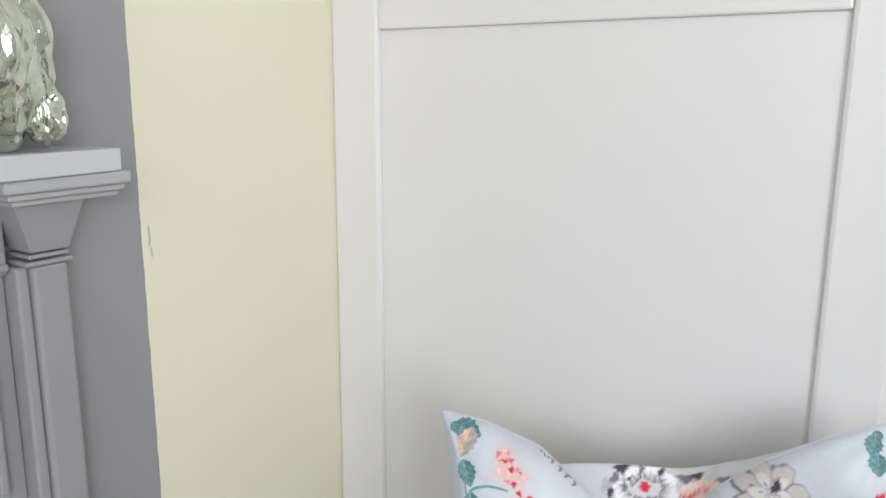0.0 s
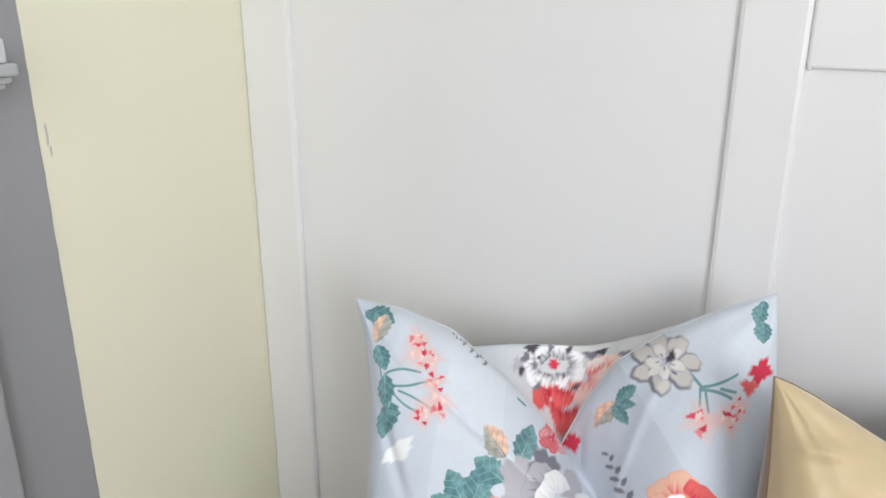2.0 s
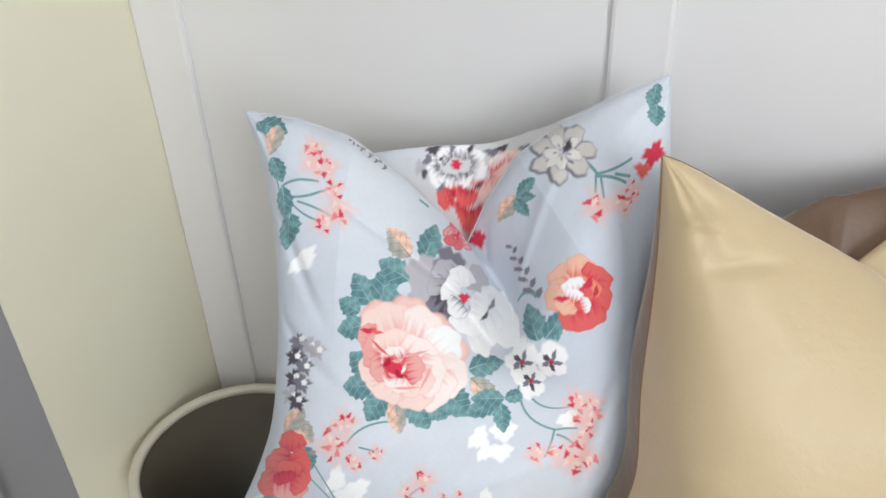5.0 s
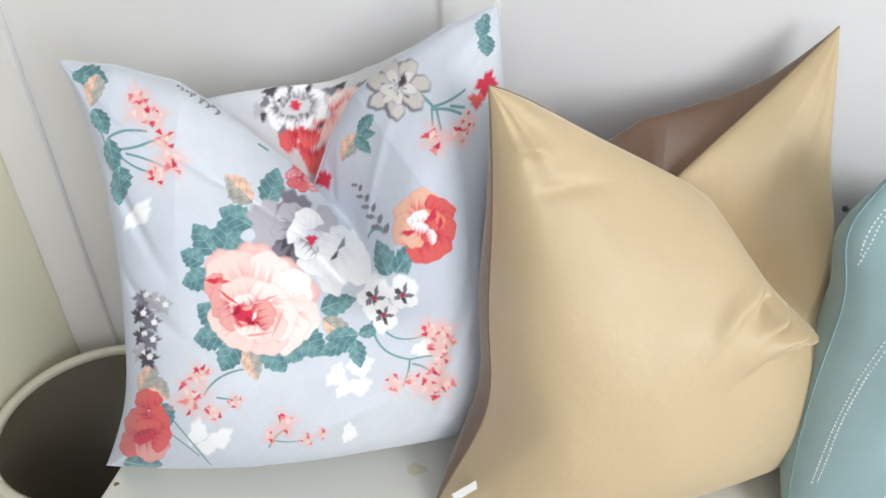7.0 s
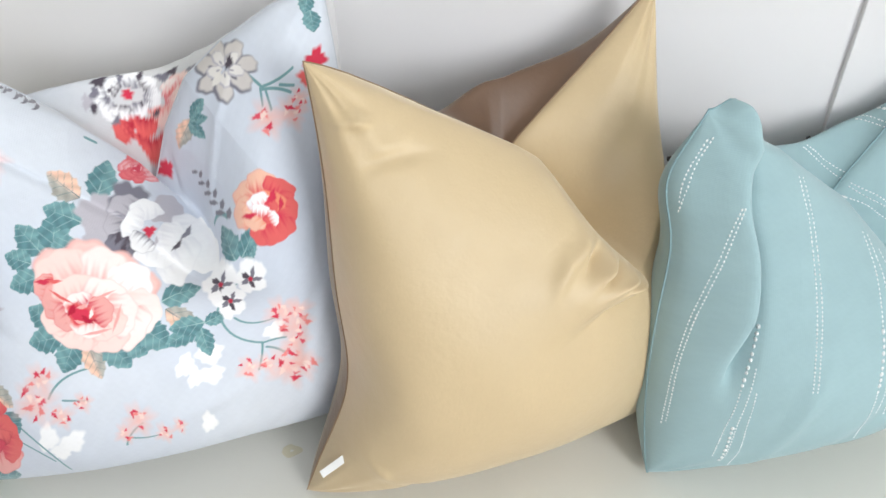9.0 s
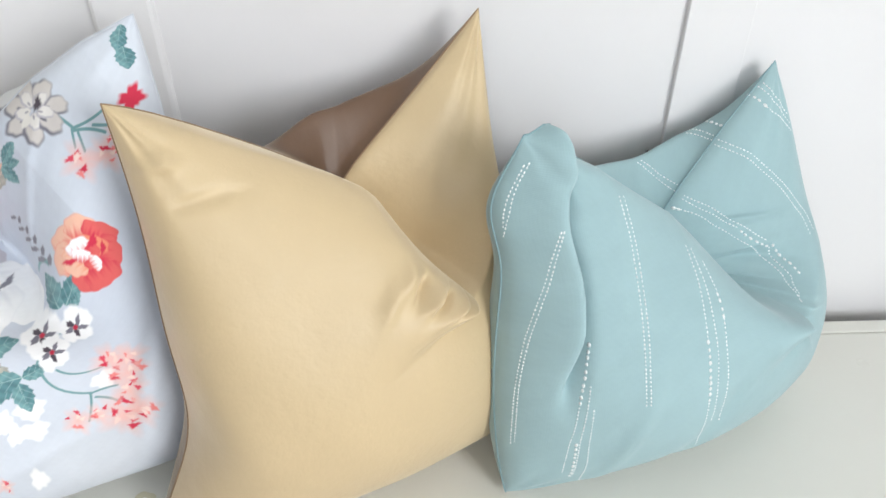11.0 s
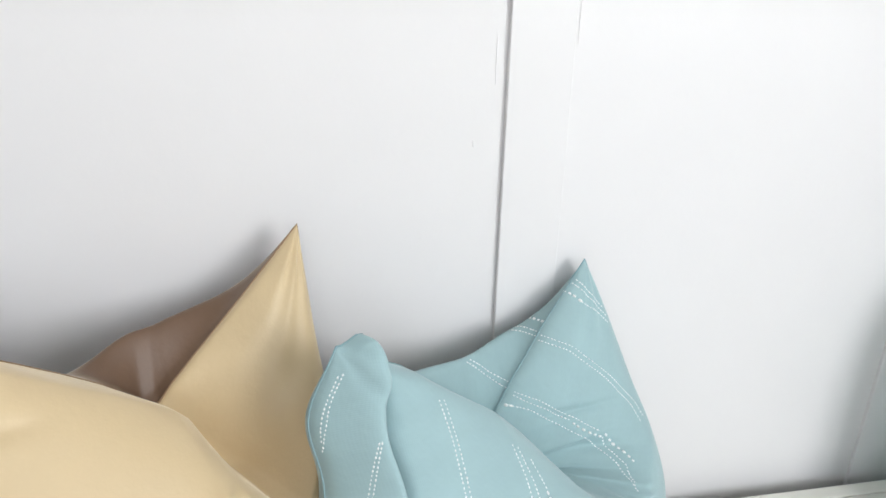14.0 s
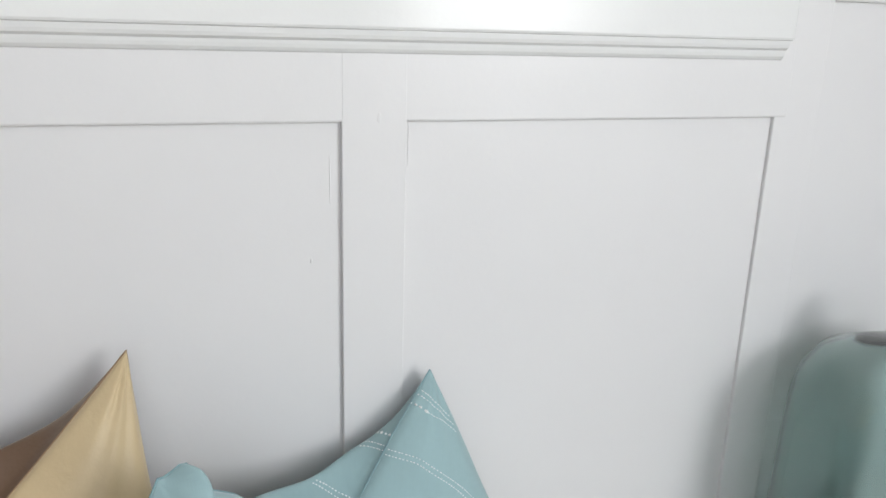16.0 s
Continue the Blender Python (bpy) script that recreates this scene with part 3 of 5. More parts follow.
def rose_print(u, v):
    c = Cloth(u, v, srgb(206, 213, 225), srgb(222, 227, 235), 5)
    c.at(0.211, -0.259, 1.37, -0.04, 0.24, 1.07).blob(0, 0, 0.080, PAPER, 0.25, 3, 0.15, 0.7, 60)
    c.at(0.316, -0.233, 1.36, -0.01, 0.31, 1.02).blob(0, 0, 0.087, PAPER, 0.25, 3, 0.15, 0.7, 15)
    c.at(0.313, -0.345, 1.34, -0.04, 0.33, 1.06).blob(0, 0, 0.080, PAPER, 0.25, 3, 0.15, 0.7, 10)
    c.at(0.244, -0.334, 1.35, -0.05, 0.30, 1.07).blob(0, 0, 0.067, PAPER, 0.25, 3, 0.15, 0.7, 72)
    c.at(-0.422, -0.522, 1.23, -0.20, -0.02, 0.94).blob(0, 0, 0.087, PAPER, 0.25, 3, 0.15, 0.7, 75)
    c.at(-0.320, -0.557, 1.29, -0.19, 0.06, 0.89).blob(0, 0, 0.087, PAPER, 0.25, 3, 0.15, 0.7, 25)
    c.at(-0.383, -0.616, 1.24, -0.22, -0.00, 0.77).blob(0, 0, 0.067, PAPER, 0.25, 3, 0.15, 0.7, 5)
    c.at(-0.678, 0.456, 0.94, -0.25, -0.47, 1.31).blob(0, 0, 0.087, PAPER, 0.25, 3, 0.15, 0.7, 50)
    c.at(0.266, -0.610, 1.28, -0.05, 0.29, 0.81).blob(0, 0, 0.067, PAPER, 0.25, 3, 0.15, 0.7, 80)
    c.at(0.595, -0.226, 1.31, 0.02, 0.47, 0.95).blob(0, 0, 0.073, PAPER, 0.25, 3, 0.15, 0.7, 35)
    c.at().stem(-0.817, 0.728, -0.631, 0.802, 0.15)
    c.at().stem(-0.765, 0.701, -0.557, 0.800, -0.1)
    c.at().stem(-0.788, 0.695, -0.582, 0.646, -0.15)
    c.at().stem(-0.720, 0.695, -0.538, 0.675, 0.1)
    c.at().stem(-0.866, 0.809, -0.752, 0.564, -0.1)
    c.at().stem(-0.181, -0.178, -0.369, -0.309, -0.25)
    c.at().stem(-0.207, -0.338, -0.309, -0.323, 0)
    c.at().stem(-0.560, -0.428, -0.394, -0.797, 0.15)
    c.at().stem(-0.619, -0.506, -0.435, -0.692, 0.15)
    c.at().stem(0.369, -0.028, 0.544, -0.273, -0.25)
    c.at().stem(0.544, -0.273, 0.640, -0.295, 0.1)
    c.at().stem(0.538, -0.269, 0.512, -0.401, 0.1)
    c.at().stem(0.554, -0.302, 0.628, -0.369, 0.1)
    c.at().stem(0.425, -0.047, 0.601, -0.148, -0.3)
    c.at().stem(0.469, 0.369, 0.352, -0.009, -0.15)
    c.at().stem(0.482, 0.411, 0.439, 0.376, 0)
    c.at().stem(-0.099, -0.634, -0.009, -0.509, 0.2)
    c.at().stem(-0.092, -0.576, 0.069, -0.604, -0.2)
    c.at().stem(0.548, 0.903, 0.661, 0.778, 0.05)
    c.at().stem(0.664, 0.783, 0.802, 0.775, -0.1)
    c.at().stem(0.658, 0.775, 0.778, 0.706, 0.1)
    c.at().stem(0.649, 0.783, 0.649, 0.728, 0)
    c.at().stem(0.672, 0.762, 0.684, 0.695, 0)
    c.at().stem(0.736, 0.752, 0.795, 0.720, 0)
    c.at().stem(0.277, 0.675, 0.394, 0.601, 0.2)
    c.at().stem(-0.269, 0.948, -0.244, 0.951, 0)
    c.at(-0.373, 0.425, 1.61, 0.09, -0.36, 1.28).leaf(0.073, -0.091, -0.073, 0.091, 0.36)
    c.at(-0.415, 0.331, 1.49, 0.02, -0.30, 1.31).leaf(0.074, -0.031, -0.074, 0.031, 0.42)
    c.at(-0.390, 0.237, 1.43, 0.01, -0.24, 1.31).leaf(0.094, 0.028, -0.094, -0.028, 0.4)
    c.at(-0.295, 0.479, 1.69, 0.19, -0.39, 1.20).leaf(-0.008, -0.116, 0.008, 0.116, 0.4)
    c.at(-0.277, 0.567, 1.77, 0.24, -0.48, 1.18).leaf(0.106, -0.049, -0.106, 0.049, 0.36)
    c.at(-0.259, 0.411, 1.63, 0.20, -0.31, 1.18).leaf(0.081, 0.034, -0.081, -0.034, 0.4)
    c.at(-0.200, 0.800, 1.95, 0.33, -1.10, 1.02).leaf(-0.031, -0.113, 0.031, 0.113, 0.36)
    c.at(-0.291, 0.701, 1.84, 0.19, -0.69, 1.04).leaf(0.087, -0.077, -0.087, 0.077, 0.3, PEACH, TEAL_LEAF, TEAL_DARK)
    c.at(-0.327, 0.084, 1.41, -0.03, -0.08, 1.27).leaf(0.084, -0.057, -0.084, 0.057, 0.4)
    c.at(-0.331, -0.024, 1.38, -0.08, -0.02, 1.24).leaf(0.099, 0.014, -0.099, -0.014, 0.42)
    c.at(-0.248, -0.114, 1.39, -0.08, 0.03, 1.21).leaf(0.040, 0.091, -0.040, -0.091, 0.42)
    c.at(-0.148, -0.148, 1.41, -0.07, 0.10, 1.18).leaf(-0.033, 0.108, 0.033, -0.108, 0.3, PEACH, TEAL_LEAF, TEAL_DARK)
    c.at(-0.051, -0.126, 1.42, -0.05, 0.10, 1.11).leaf(-0.068, 0.089, 0.068, -0.089, 0.4)
    c.at(0.024, -0.111, 1.42, -0.03, 0.12, 1.04).leaf(-0.062, 0.038, 0.062, -0.038, 0.45)
    c.at(0.200, 0.218, 1.45, 0.11, -0.20, 0.67).leaf(-0.113, -0.029, 0.113, 0.029, 0.3)
    c.at(0.099, -0.058, 1.42, 0.00, 0.11, 0.97).leaf(-0.085, 0.069, 0.085, -0.069, 0.42)
    c.at(0.215, 0.013, 1.40, 0.04, 0.17, 0.87).leaf(-0.096, 0.066, 0.096, -0.066, 0.3, PEACH, TEAL_LEAF, TEAL_DARK)
    c.at(0.355, -0.017, 1.37, 0.05, 0.20, 0.79).leaf(-0.026, -0.033, 0.026, 0.033, 0.4)
    c.at(0.211, -0.088, 1.39, 0.01, 0.20, 0.96).leaf(0.102, 0.056, -0.102, -0.056, 0.26)
    c.at(0.348, -0.013, 1.37, 0.05, 0.19, 0.79).leaf(-0.064, -0.027, 0.064, 0.027, 0.3)
    c.at(0.302, -0.152, 1.37, 0.01, 0.28, 0.98).leaf(-0.021, 0.086, 0.021, -0.086, 0.32)
    c.at(0.229, -0.032, 1.39, 0.03, 0.20, 0.90).leaf(0.102, 0.015, -0.102, -0.015, 0.3)
    c.at(0.380, 0.532, 0.92, -0.07, 1.18, 1.75).leaf(0.037, -0.111, -0.037, 0.111, 0.3)
    c.at(0.492, 0.442, 1.10, -0.11, 1.74, 1.77).leaf(-0.052, -0.105, 0.052, 0.105, 0.26)
    c.at(0.492, 0.401, 1.12, -0.08, 1.50, 1.52).leaf(-0.028, -0.047, 0.028, 0.047, 0.3)
    c.at(-0.862, 0.956, 1.38, -0.30, -0.18, 1.64).leaf(-0.102, 0.028, 0.102, -0.028, 0.34)
    c.at(-0.927, 0.950, 1.24, -0.43, -0.24, 1.64).leaf(-0.028, 0.035, 0.028, -0.035, 0.4)
    c.at(-0.862, 0.907, 1.28, -0.28, -0.19, 1.63).leaf(0.019, 0.103, -0.019, -0.103, 0.3, PEACH, TEAL_LEAF, TEAL_LEAF)
    c.at(-0.846, 0.793, 1.13, -0.20, -0.14, 1.65).leaf(-0.049, 0.079, 0.049, -0.079, 0.34)
    c.at(-0.800, 0.664, 1.02, -0.25, -0.36, 1.57).leaf(-0.031, 0.112, 0.031, -0.112, 0.25)
    c.at(-0.775, 0.554, 0.82, -0.37, -0.50, 1.35).leaf(-0.020, 0.106, 0.020, -0.106, 0.25)
    c.at(-0.736, 0.607, 1.12, -0.18, -0.32, 1.53).leaf(-0.042, 0.003, 0.042, -0.003, 0.4)
    c.at(-0.604, -0.295, 1.03, -0.17, -0.15, 1.17).leaf(-0.071, 0.071, 0.071, -0.071, 0.3, PEACH, TEAL_LEAF, TEAL_DARK)
    c.at(-0.678, -0.269, 0.87, -0.16, -0.25, 1.18).leaf(0.046, 0.086, -0.046, -0.086, 0.3, PEACH, TEAL_LEAF, TEAL_LEAF)
    c.at(-0.576, -0.432, 1.06, -0.19, -0.16, 1.07).leaf(-0.038, 0.065, 0.038, -0.065, 0.4)
    c.at(-0.775, -0.862, 0.98, -0.19, -0.16, 0.43).leaf(-0.117, 0.004, 0.117, -0.004, 0.3)
    c.at(0.240, 0.920, 0.84, -0.32, 1.75, 2.49).leaf(0.052, 0.079, -0.052, -0.079, 0.3, PEACH, TEAL_LEAF, TEAL_DARK)
    c.at(0.338, 0.907, 1.00, -0.25, 1.86, 2.58).leaf(-0.044, -0.058, 0.044, 0.058, 0.28)
    c.at(0.334, 0.883, 0.99, -0.25, 1.83, 2.53).leaf(-0.060, -0.009, 0.060, 0.009, 0.28)
    c.at(0.316, 0.870, 0.96, -0.25, 1.78, 2.47).leaf(-0.048, 0.050, 0.048, -0.050, 0.28)
    c.at(0.309, 0.912, 0.97, -0.26, 1.83, 2.56).leaf(-0.019, -0.026, 0.019, 0.026, 0.3)
    c.at(0.934, 0.971, 1.20, -0.34, 0.58, 1.69).leaf(-0.001, 0.038, 0.001, -0.038, 0.4)
    c.at(0.912, 0.948, 1.16, -0.22, 0.61, 1.63).leaf(0.013, 0.062, -0.013, -0.062, 0.36)
    c.at(0.922, 0.883, 1.15, -0.20, 0.65, 1.62).leaf(-0.007, 0.065, 0.007, -0.065, 0.4)
    c.at(-0.170, 0.619, 1.89, 0.40, -0.72, 1.16).blob(0, 0, 0.147, SMOKE, 0.15, 5, 0.12)
    c.at(-0.099, 0.472, 1.67, 0.41, -0.55, 0.91).blob(0, 0, 0.133, SLATE, 0.2, 5, 0.15)
    c.at(-0.163, 0.492, 1.75, 0.35, -0.62, 0.98).blob(0, 0, 0.087, SMOKE, 0.2, 4, 0.15)
    c.at(-0.122, 0.755, 1.87, 0.33, -0.95, 0.89).blob(0, 0, 0.113, SLATE, 0.2, 4, 0.15)
    c.at(-0.122, 0.689, 1.87, 0.36, -0.87, 0.87).petal(0.113, 140, 0.8, SLATE, SMOKE)
    c.at(-0.122, 0.582, 1.81, 0.41, -0.63, 0.97).petal(0.100, 190, 0.7, SLATE, SMOKE)
    c.at(-0.084, 0.486, 1.66, 0.43, -0.57, 0.88).petal(0.100, 230, 0.7, INK, SLATE)
    c.at(-0.017, 0.809, 1.70, 0.28, -1.21, 0.54).petal(0.100, 50, 0.8, SMOKE, SMOKE)
    c.at(-0.069, 0.731, 1.77, 0.33, -0.77, 0.83).petal(0.100, 95, 0.7, MIST, PAPER)
    c.at(-0.084, 0.640, 1.78, 0.37, -0.81, 0.67).petal(0.087, 150, 0.7, MIST, PAPER)
    c.at(0.096, 0.681, 1.35, 0.37, -0.44, 0.67).petal(0.147, 15, 0.75, MIST, PAPER)
    c.at(0.192, 0.576, 1.08, 0.49, -0.05, 0.77).petal(0.133, -10, 0.8, PAPER, PAPER)
    c.at(0.129, 0.466, 1.30, 0.59, -0.67, 0.34).petal(0.133, -60, 0.75, MIST, PAPER)
    c.at(0.043, 0.469, 1.43, 0.55, -0.21, 0.95).petal(0.120, -95, 0.75, MIST, PAPER)
    c.at(0.036, 0.616, 1.59, 0.49, -0.88, 0.56).petal(0.107, -20, 0.7, MIST, PAPER)
    c.at(-0.028, 0.532, 1.62, 0.49, -0.48, 0.86).petal(0.087, -130, 0.7, SLATE, PAPER)
    c.at(0.069, 0.695, 1.44, 0.36, -0.62, 0.62).blob(0, 0, 0.047, SLATE, 0.35, 3, 0.2, 0.35, 60)
    c.at(0.073, 0.585, 1.47, 0.53, -0.71, 0.61).blob(0, 0, 0.040, INK, 0.35, 3, 0.2, 0.35, 50)
    c.at(-0.073, 0.456, 1.62, 0.44, -0.53, 0.87).blob(0, 0, 0.053, INK, 0.35, 3, 0.2, 0.4, 60)
    c.at(-0.103, 0.522, 1.72, 0.42, -0.61, 0.91).blob(0, 0, 0.040, INK, 0.35, 3, 0.2, 0.4, 75)
    c.at(0.009, 0.564, 1.55, 0.49, -0.55, 0.73).blob(0, 0, 0.030, SMOKE, 0.35, 3, 0.2, 0.35, 80)
    c.at(-0.028, 0.616, 1.66, 0.42, -0.65, 0.71).blob(0, 0, 0.037, ROSE_RED, 0.35, 3, 0.2, 0.9, 0)
    c.at(-0.266, 0.302, 1.53, 0.13, -0.23, 1.21).blob(0, 0, 0.147, PINK, 0.15, 3, 0.08)
    c.at(-0.266, 0.309, 1.53, 0.14, -0.24, 1.21).blob(0, 0, 0.136, ROSE_PALE, 0.3, 3, 0.08, inner=PINK * 0.6 + ROSE_PALE * 0.4)
    c.at(-0.178, 0.366, 1.63, 0.27, -0.45, 1.07).blob(0, 0, 0.140, PINK, 0.15, 3, 0.08)
    c.at(-0.174, 0.373, 1.63, 0.28, -0.46, 1.06).blob(0, 0, 0.130, ROSE_PALE, 0.3, 3, 0.08, inner=PINK * 0.6 + ROSE_PALE * 0.4)
    c.at(-0.081, 0.316, 1.50, 0.30, -0.31, 0.95).blob(0, 0, 0.153, PINK, 0.15, 3, 0.08)
    c.at(-0.077, 0.323, 1.50, 0.32, -0.32, 0.94).blob(0, 0, 0.143, ROSE_PALE, 0.3, 3, 0.08, inner=PINK * 0.6 + ROSE_PALE * 0.4)
    c.at(0.032, 0.226, 1.46, 0.11, -0.17, 0.90).blob(0, 0, 0.133, PINK, 0.15, 3, 0.08)
    c.at(0.036, 0.233, 1.45, 0.12, -0.18, 0.89).blob(0, 0, 0.124, ROSE_PALE, 0.3, 3, 0.08, inner=PINK * 0.6 + ROSE_PALE * 0.4)
    c.at(-0.288, 0.262, 1.50, 0.09, -0.21, 1.24).blob(0, 0, 0.060, CORAL, 0.5, 3, 0.2, 0.5, 20)
    c.at(-0.259, 0.302, 1.53, 0.14, -0.23, 1.21).petal(0.167, 118, 0.8, PINK, ROSE_PALE)
    c.at(-0.107, 0.338, 1.54, 0.31, -0.36, 0.97).petal(0.153, 75, 0.85, PINK, BLUSH)
    c.at(-0.320, 0.222, 1.46, 0.05, -0.19, 1.27).petal(0.087, 165, 0.7, CORAL, PINK)
    c.at(0.002, 0.269, 1.42, 0.24, -0.22, 0.88).petal(0.147, 45, 0.85, ROSE_PALE, PAPER)
    c.at(0.054, 0.096, 1.45, 0.05, -0.05, 0.97).petal(0.153, -5, 0.75, ROSE_PALE, BLUSH)
    c.at(0.006, 0.013, 1.44, 0.01, -0.00, 1.03).petal(0.153, -40, 0.75, PINK, BLUSH)
    c.at(-0.084, -0.021, 1.44, -0.02, -0.01, 1.12).petal(0.147, -75, 0.8, PINK, ROSE_PALE)
    c.at(-0.207, -0.009, 1.43, -0.04, 0.02, 1.20).petal(0.140, -115, 0.7, PINK, ROSE_PALE)
    c.at(-0.280, 0.073, 1.42, -0.02, -0.04, 1.23).petal(0.120, 190, 0.7, PINK, ROSE_PALE)
    c.at(-0.273, 0.159, 1.45, 0.03, -0.11, 1.23).petal(0.120, 160, 0.75, CORAL, PINK)
    c.at(-0.207, 0.215, 1.47, 0.10, -0.12, 1.17).petal(0.133, 105, 0.7, PINK, ROSE_PALE)
    c.at(-0.088, 0.192, 1.47, 0.11, -0.17, 1.03).petal(0.140, 60, 0.75, PINK, BLUSH)
    c.at(-0.028, 0.084, 1.46, 0.03, -0.08, 1.04).petal(0.147, 0, 0.7, PINK, BLUSH)
    c.at(-0.073, 0.028, 1.45, -0.00, -0.05, 1.10).petal(0.127, -50, 0.65, PINK, ROSE_PALE)
    c.at(-0.240, 0.073, 1.43, -0.02, -0.03, 1.20).petal(0.100, 215, 0.7, ROSE_RED, PINK)
    c.at(-0.159, 0.017, 1.43, -0.03, 0.02, 1.17).petal(0.100, -100, 0.6, PINK, BLUSH)
    c.at(-0.103, 0.103, 1.48, 0.01, -0.11, 1.09).petal(0.100, 20, 0.75, ROSE_RED, PINK)
    c.at(-0.196, 0.152, 1.45, 0.05, -0.07, 1.16).petal(0.093, 120, 0.6, ROSE_RED, BLUSH)
    c.at(-0.178, 0.088, 1.45, -0.01, -0.02, 1.16).blob(0, 0, 0.073, ROSE_RED, 0.35, 3, 0.2, 0.75, -25)
    c.at(-0.204, 0.111, 1.44, 0.01, -0.04, 1.17).blob(0, 0, 0.050, ROSE_DEEP, 0.35, 3, 0.2, 0.5, 60)
    c.at(-0.148, 0.069, 1.45, -0.01, -0.01, 1.15).blob(0, 0, 0.047, ROSE_DEEP, 0.35, 3, 0.2, 0.45, -40)
    c.at(-0.174, 0.122, 1.44, 0.02, -0.04, 1.15).blob(0, 0, 0.037, BLUSH, 0.35, 3, 0.2, 0.4, 20)
    c.at(-0.137, 0.103, 1.47, 0.00, -0.07, 1.12).blob(0, 0, 0.030, PINK, 0.35, 3, 0.2, 0.4, 70)
    c.at(-0.222, 0.081, 1.44, -0.01, -0.02, 1.19).blob(0, 0, 0.030, PINK, 0.35, 3, 0.2, 0.4, 90)
    c.at(-0.320, 0.244, 1.47, 0.06, -0.21, 1.26).blob(0, 0, 0.053, ROSE_RED, 0.35, 3, 0.2, 0.35, 5)
    c.at(-0.280, 0.248, 1.49, 0.09, -0.19, 1.23).blob(0, 0, 0.043, CORAL, 0.35, 3, 0.2, 0.3, -5)
    c.at(0.519, 0.560, 1.14, -0.16, 1.68, 2.13).petal(0.107, 130, 0.7, CORAL, APRICOT)
    c.at(0.595, 0.525, 1.16, -0.14, 1.81, 2.12).petal(0.107, 95, 0.7, CORAL, APRICOT)
    c.at(0.669, 0.439, 1.22, -0.10, 1.42, 1.80).petal(0.107, 60, 0.7, ROSE_RED, CORAL)
    c.at(0.492, 0.528, 1.10, -0.15, 1.82, 2.10).petal(0.113, 170, 0.6, CORAL, APRICOT)
    c.at(0.687, 0.359, 1.21, -0.09, 1.60, 1.80).petal(0.113, -10, 0.65, ROSE_RED, CORAL)
    c.at(0.582, 0.376, 1.13, -0.11, 1.86, 1.87).petal(0.113, -105, 0.75, ROSE_RED, CORAL)
    c.at(0.640, 0.334, 1.20, -0.08, 1.43, 1.59).petal(0.113, -65, 0.75, ROSE_RED, CORAL)
    c.at(0.535, 0.472, 1.14, -0.11, 1.65, 1.79).petal(0.093, 215, 0.7, ORANGE, APRICOT)
    c.at(0.631, 0.435, 1.18, -0.11, 1.69, 1.89).petal(0.093, 60, 0.7, ROSE_RED, ORANGE)
    c.at(0.567, 0.492, 1.15, -0.12, 1.68, 1.94).petal(0.080, 110, 0.7, CORAL, PAPER)
    c.at(0.610, 0.422, 1.18, -0.10, 1.61, 1.79).petal(0.080, -20, 0.6, ROSE_RED, CORAL)
    c.at(0.567, 0.466, 1.16, -0.11, 1.61, 1.84).petal(0.060, 80, 0.7, CORAL, PAPER)
    c.at(0.625, 0.387, 1.19, -0.09, 1.55, 1.72).petal(0.053, 20, 0.6, CORAL, PAPER)
    c.at(0.631, 0.449, 1.18, -0.11, 1.72, 1.94).blob(0, 0, 0.050, ROSE_RED, 0.35, 3, 0.2, 0.5, 60)
    c.at(0.667, 0.394, 1.20, -0.10, 1.65, 1.85).blob(0, 0, 0.040, ROSE_RED, 0.35, 3, 0.2, 0.4, 80)
    c.at(0.515, 0.496, 1.11, -0.13, 1.78, 1.95).blob(0, 0, 0.047, ROSE_RED, 0.35, 3, 0.2, 0.4, 10)
    c.at(0.348, 0.302, 1.34, 0.10, -0.01, 0.45).pansy(0, 0, 0.100)
    c.at(0.482, 0.273, 1.24, 0.02, 0.64, 0.78).pansy(0, 0, 0.100)
    c.at(0.404, 0.107, 1.35, 0.07, 0.16, 0.59).pansy(0, 0, 0.093)
    c.at(-0.678, 0.918, 1.59, 0.06, -0.41, 1.62).blossom(0, 0, 0.057)
    c.at(-0.661, 0.868, 1.55, 0.06, -0.38, 1.62).blossom(0, 0, 0.073)
    c.at(-0.592, 0.866, 1.60, 0.12, -0.37, 1.57).blossom(0, 0, 0.050)
    c.at(-0.564, 0.785, 1.58, 0.07, -0.31, 1.52).blossom(0, 0, 0.057)
    c.at(-0.528, 0.712, 1.61, 0.25, -0.19, 1.72).blossom(0, 0, 0.080)
    c.at(-0.582, 0.643, 1.41, -0.02, -0.26, 1.49).blossom(0, 0, 0.060)
    c.at(-0.442, -0.331, 1.22, -0.16, -0.05, 1.18).blossom(0, 0, 0.080)
    c.at(-0.334, -0.404, 1.30, -0.18, 0.03, 1.10).blossom(0, 0, 0.047)
    c.at(-0.229, -0.345, 1.35, -0.15, 0.08, 1.10).blossom(0, 0, 0.037)
    c.at(-0.387, -0.215, 1.29, -0.14, -0.04, 1.18).blossom(0, 0, 0.060)
    c.at(-0.021, -0.489, 1.34, -0.13, 0.15, 0.96).blossom(0, 0, 0.060)
    c.at(-0.092, -0.557, 1.32, -0.14, 0.13, 0.89).blossom(0, 0, 0.037)
    c.at(0.069, -0.607, 1.31, -0.11, 0.21, 0.68).blossom(0, 0, 0.033)
    c.at(0.141, -0.579, 1.31, -0.09, 0.25, 0.71).blossom(0, 0, 0.027)
    c.at(0.622, -0.118, 1.30, 0.03, 0.48, 0.78).blossom(0, 0, 0.060)
    c.at(0.698, -0.170, 1.29, 0.03, 0.57, 0.86).blossom(0, 0, 0.053)
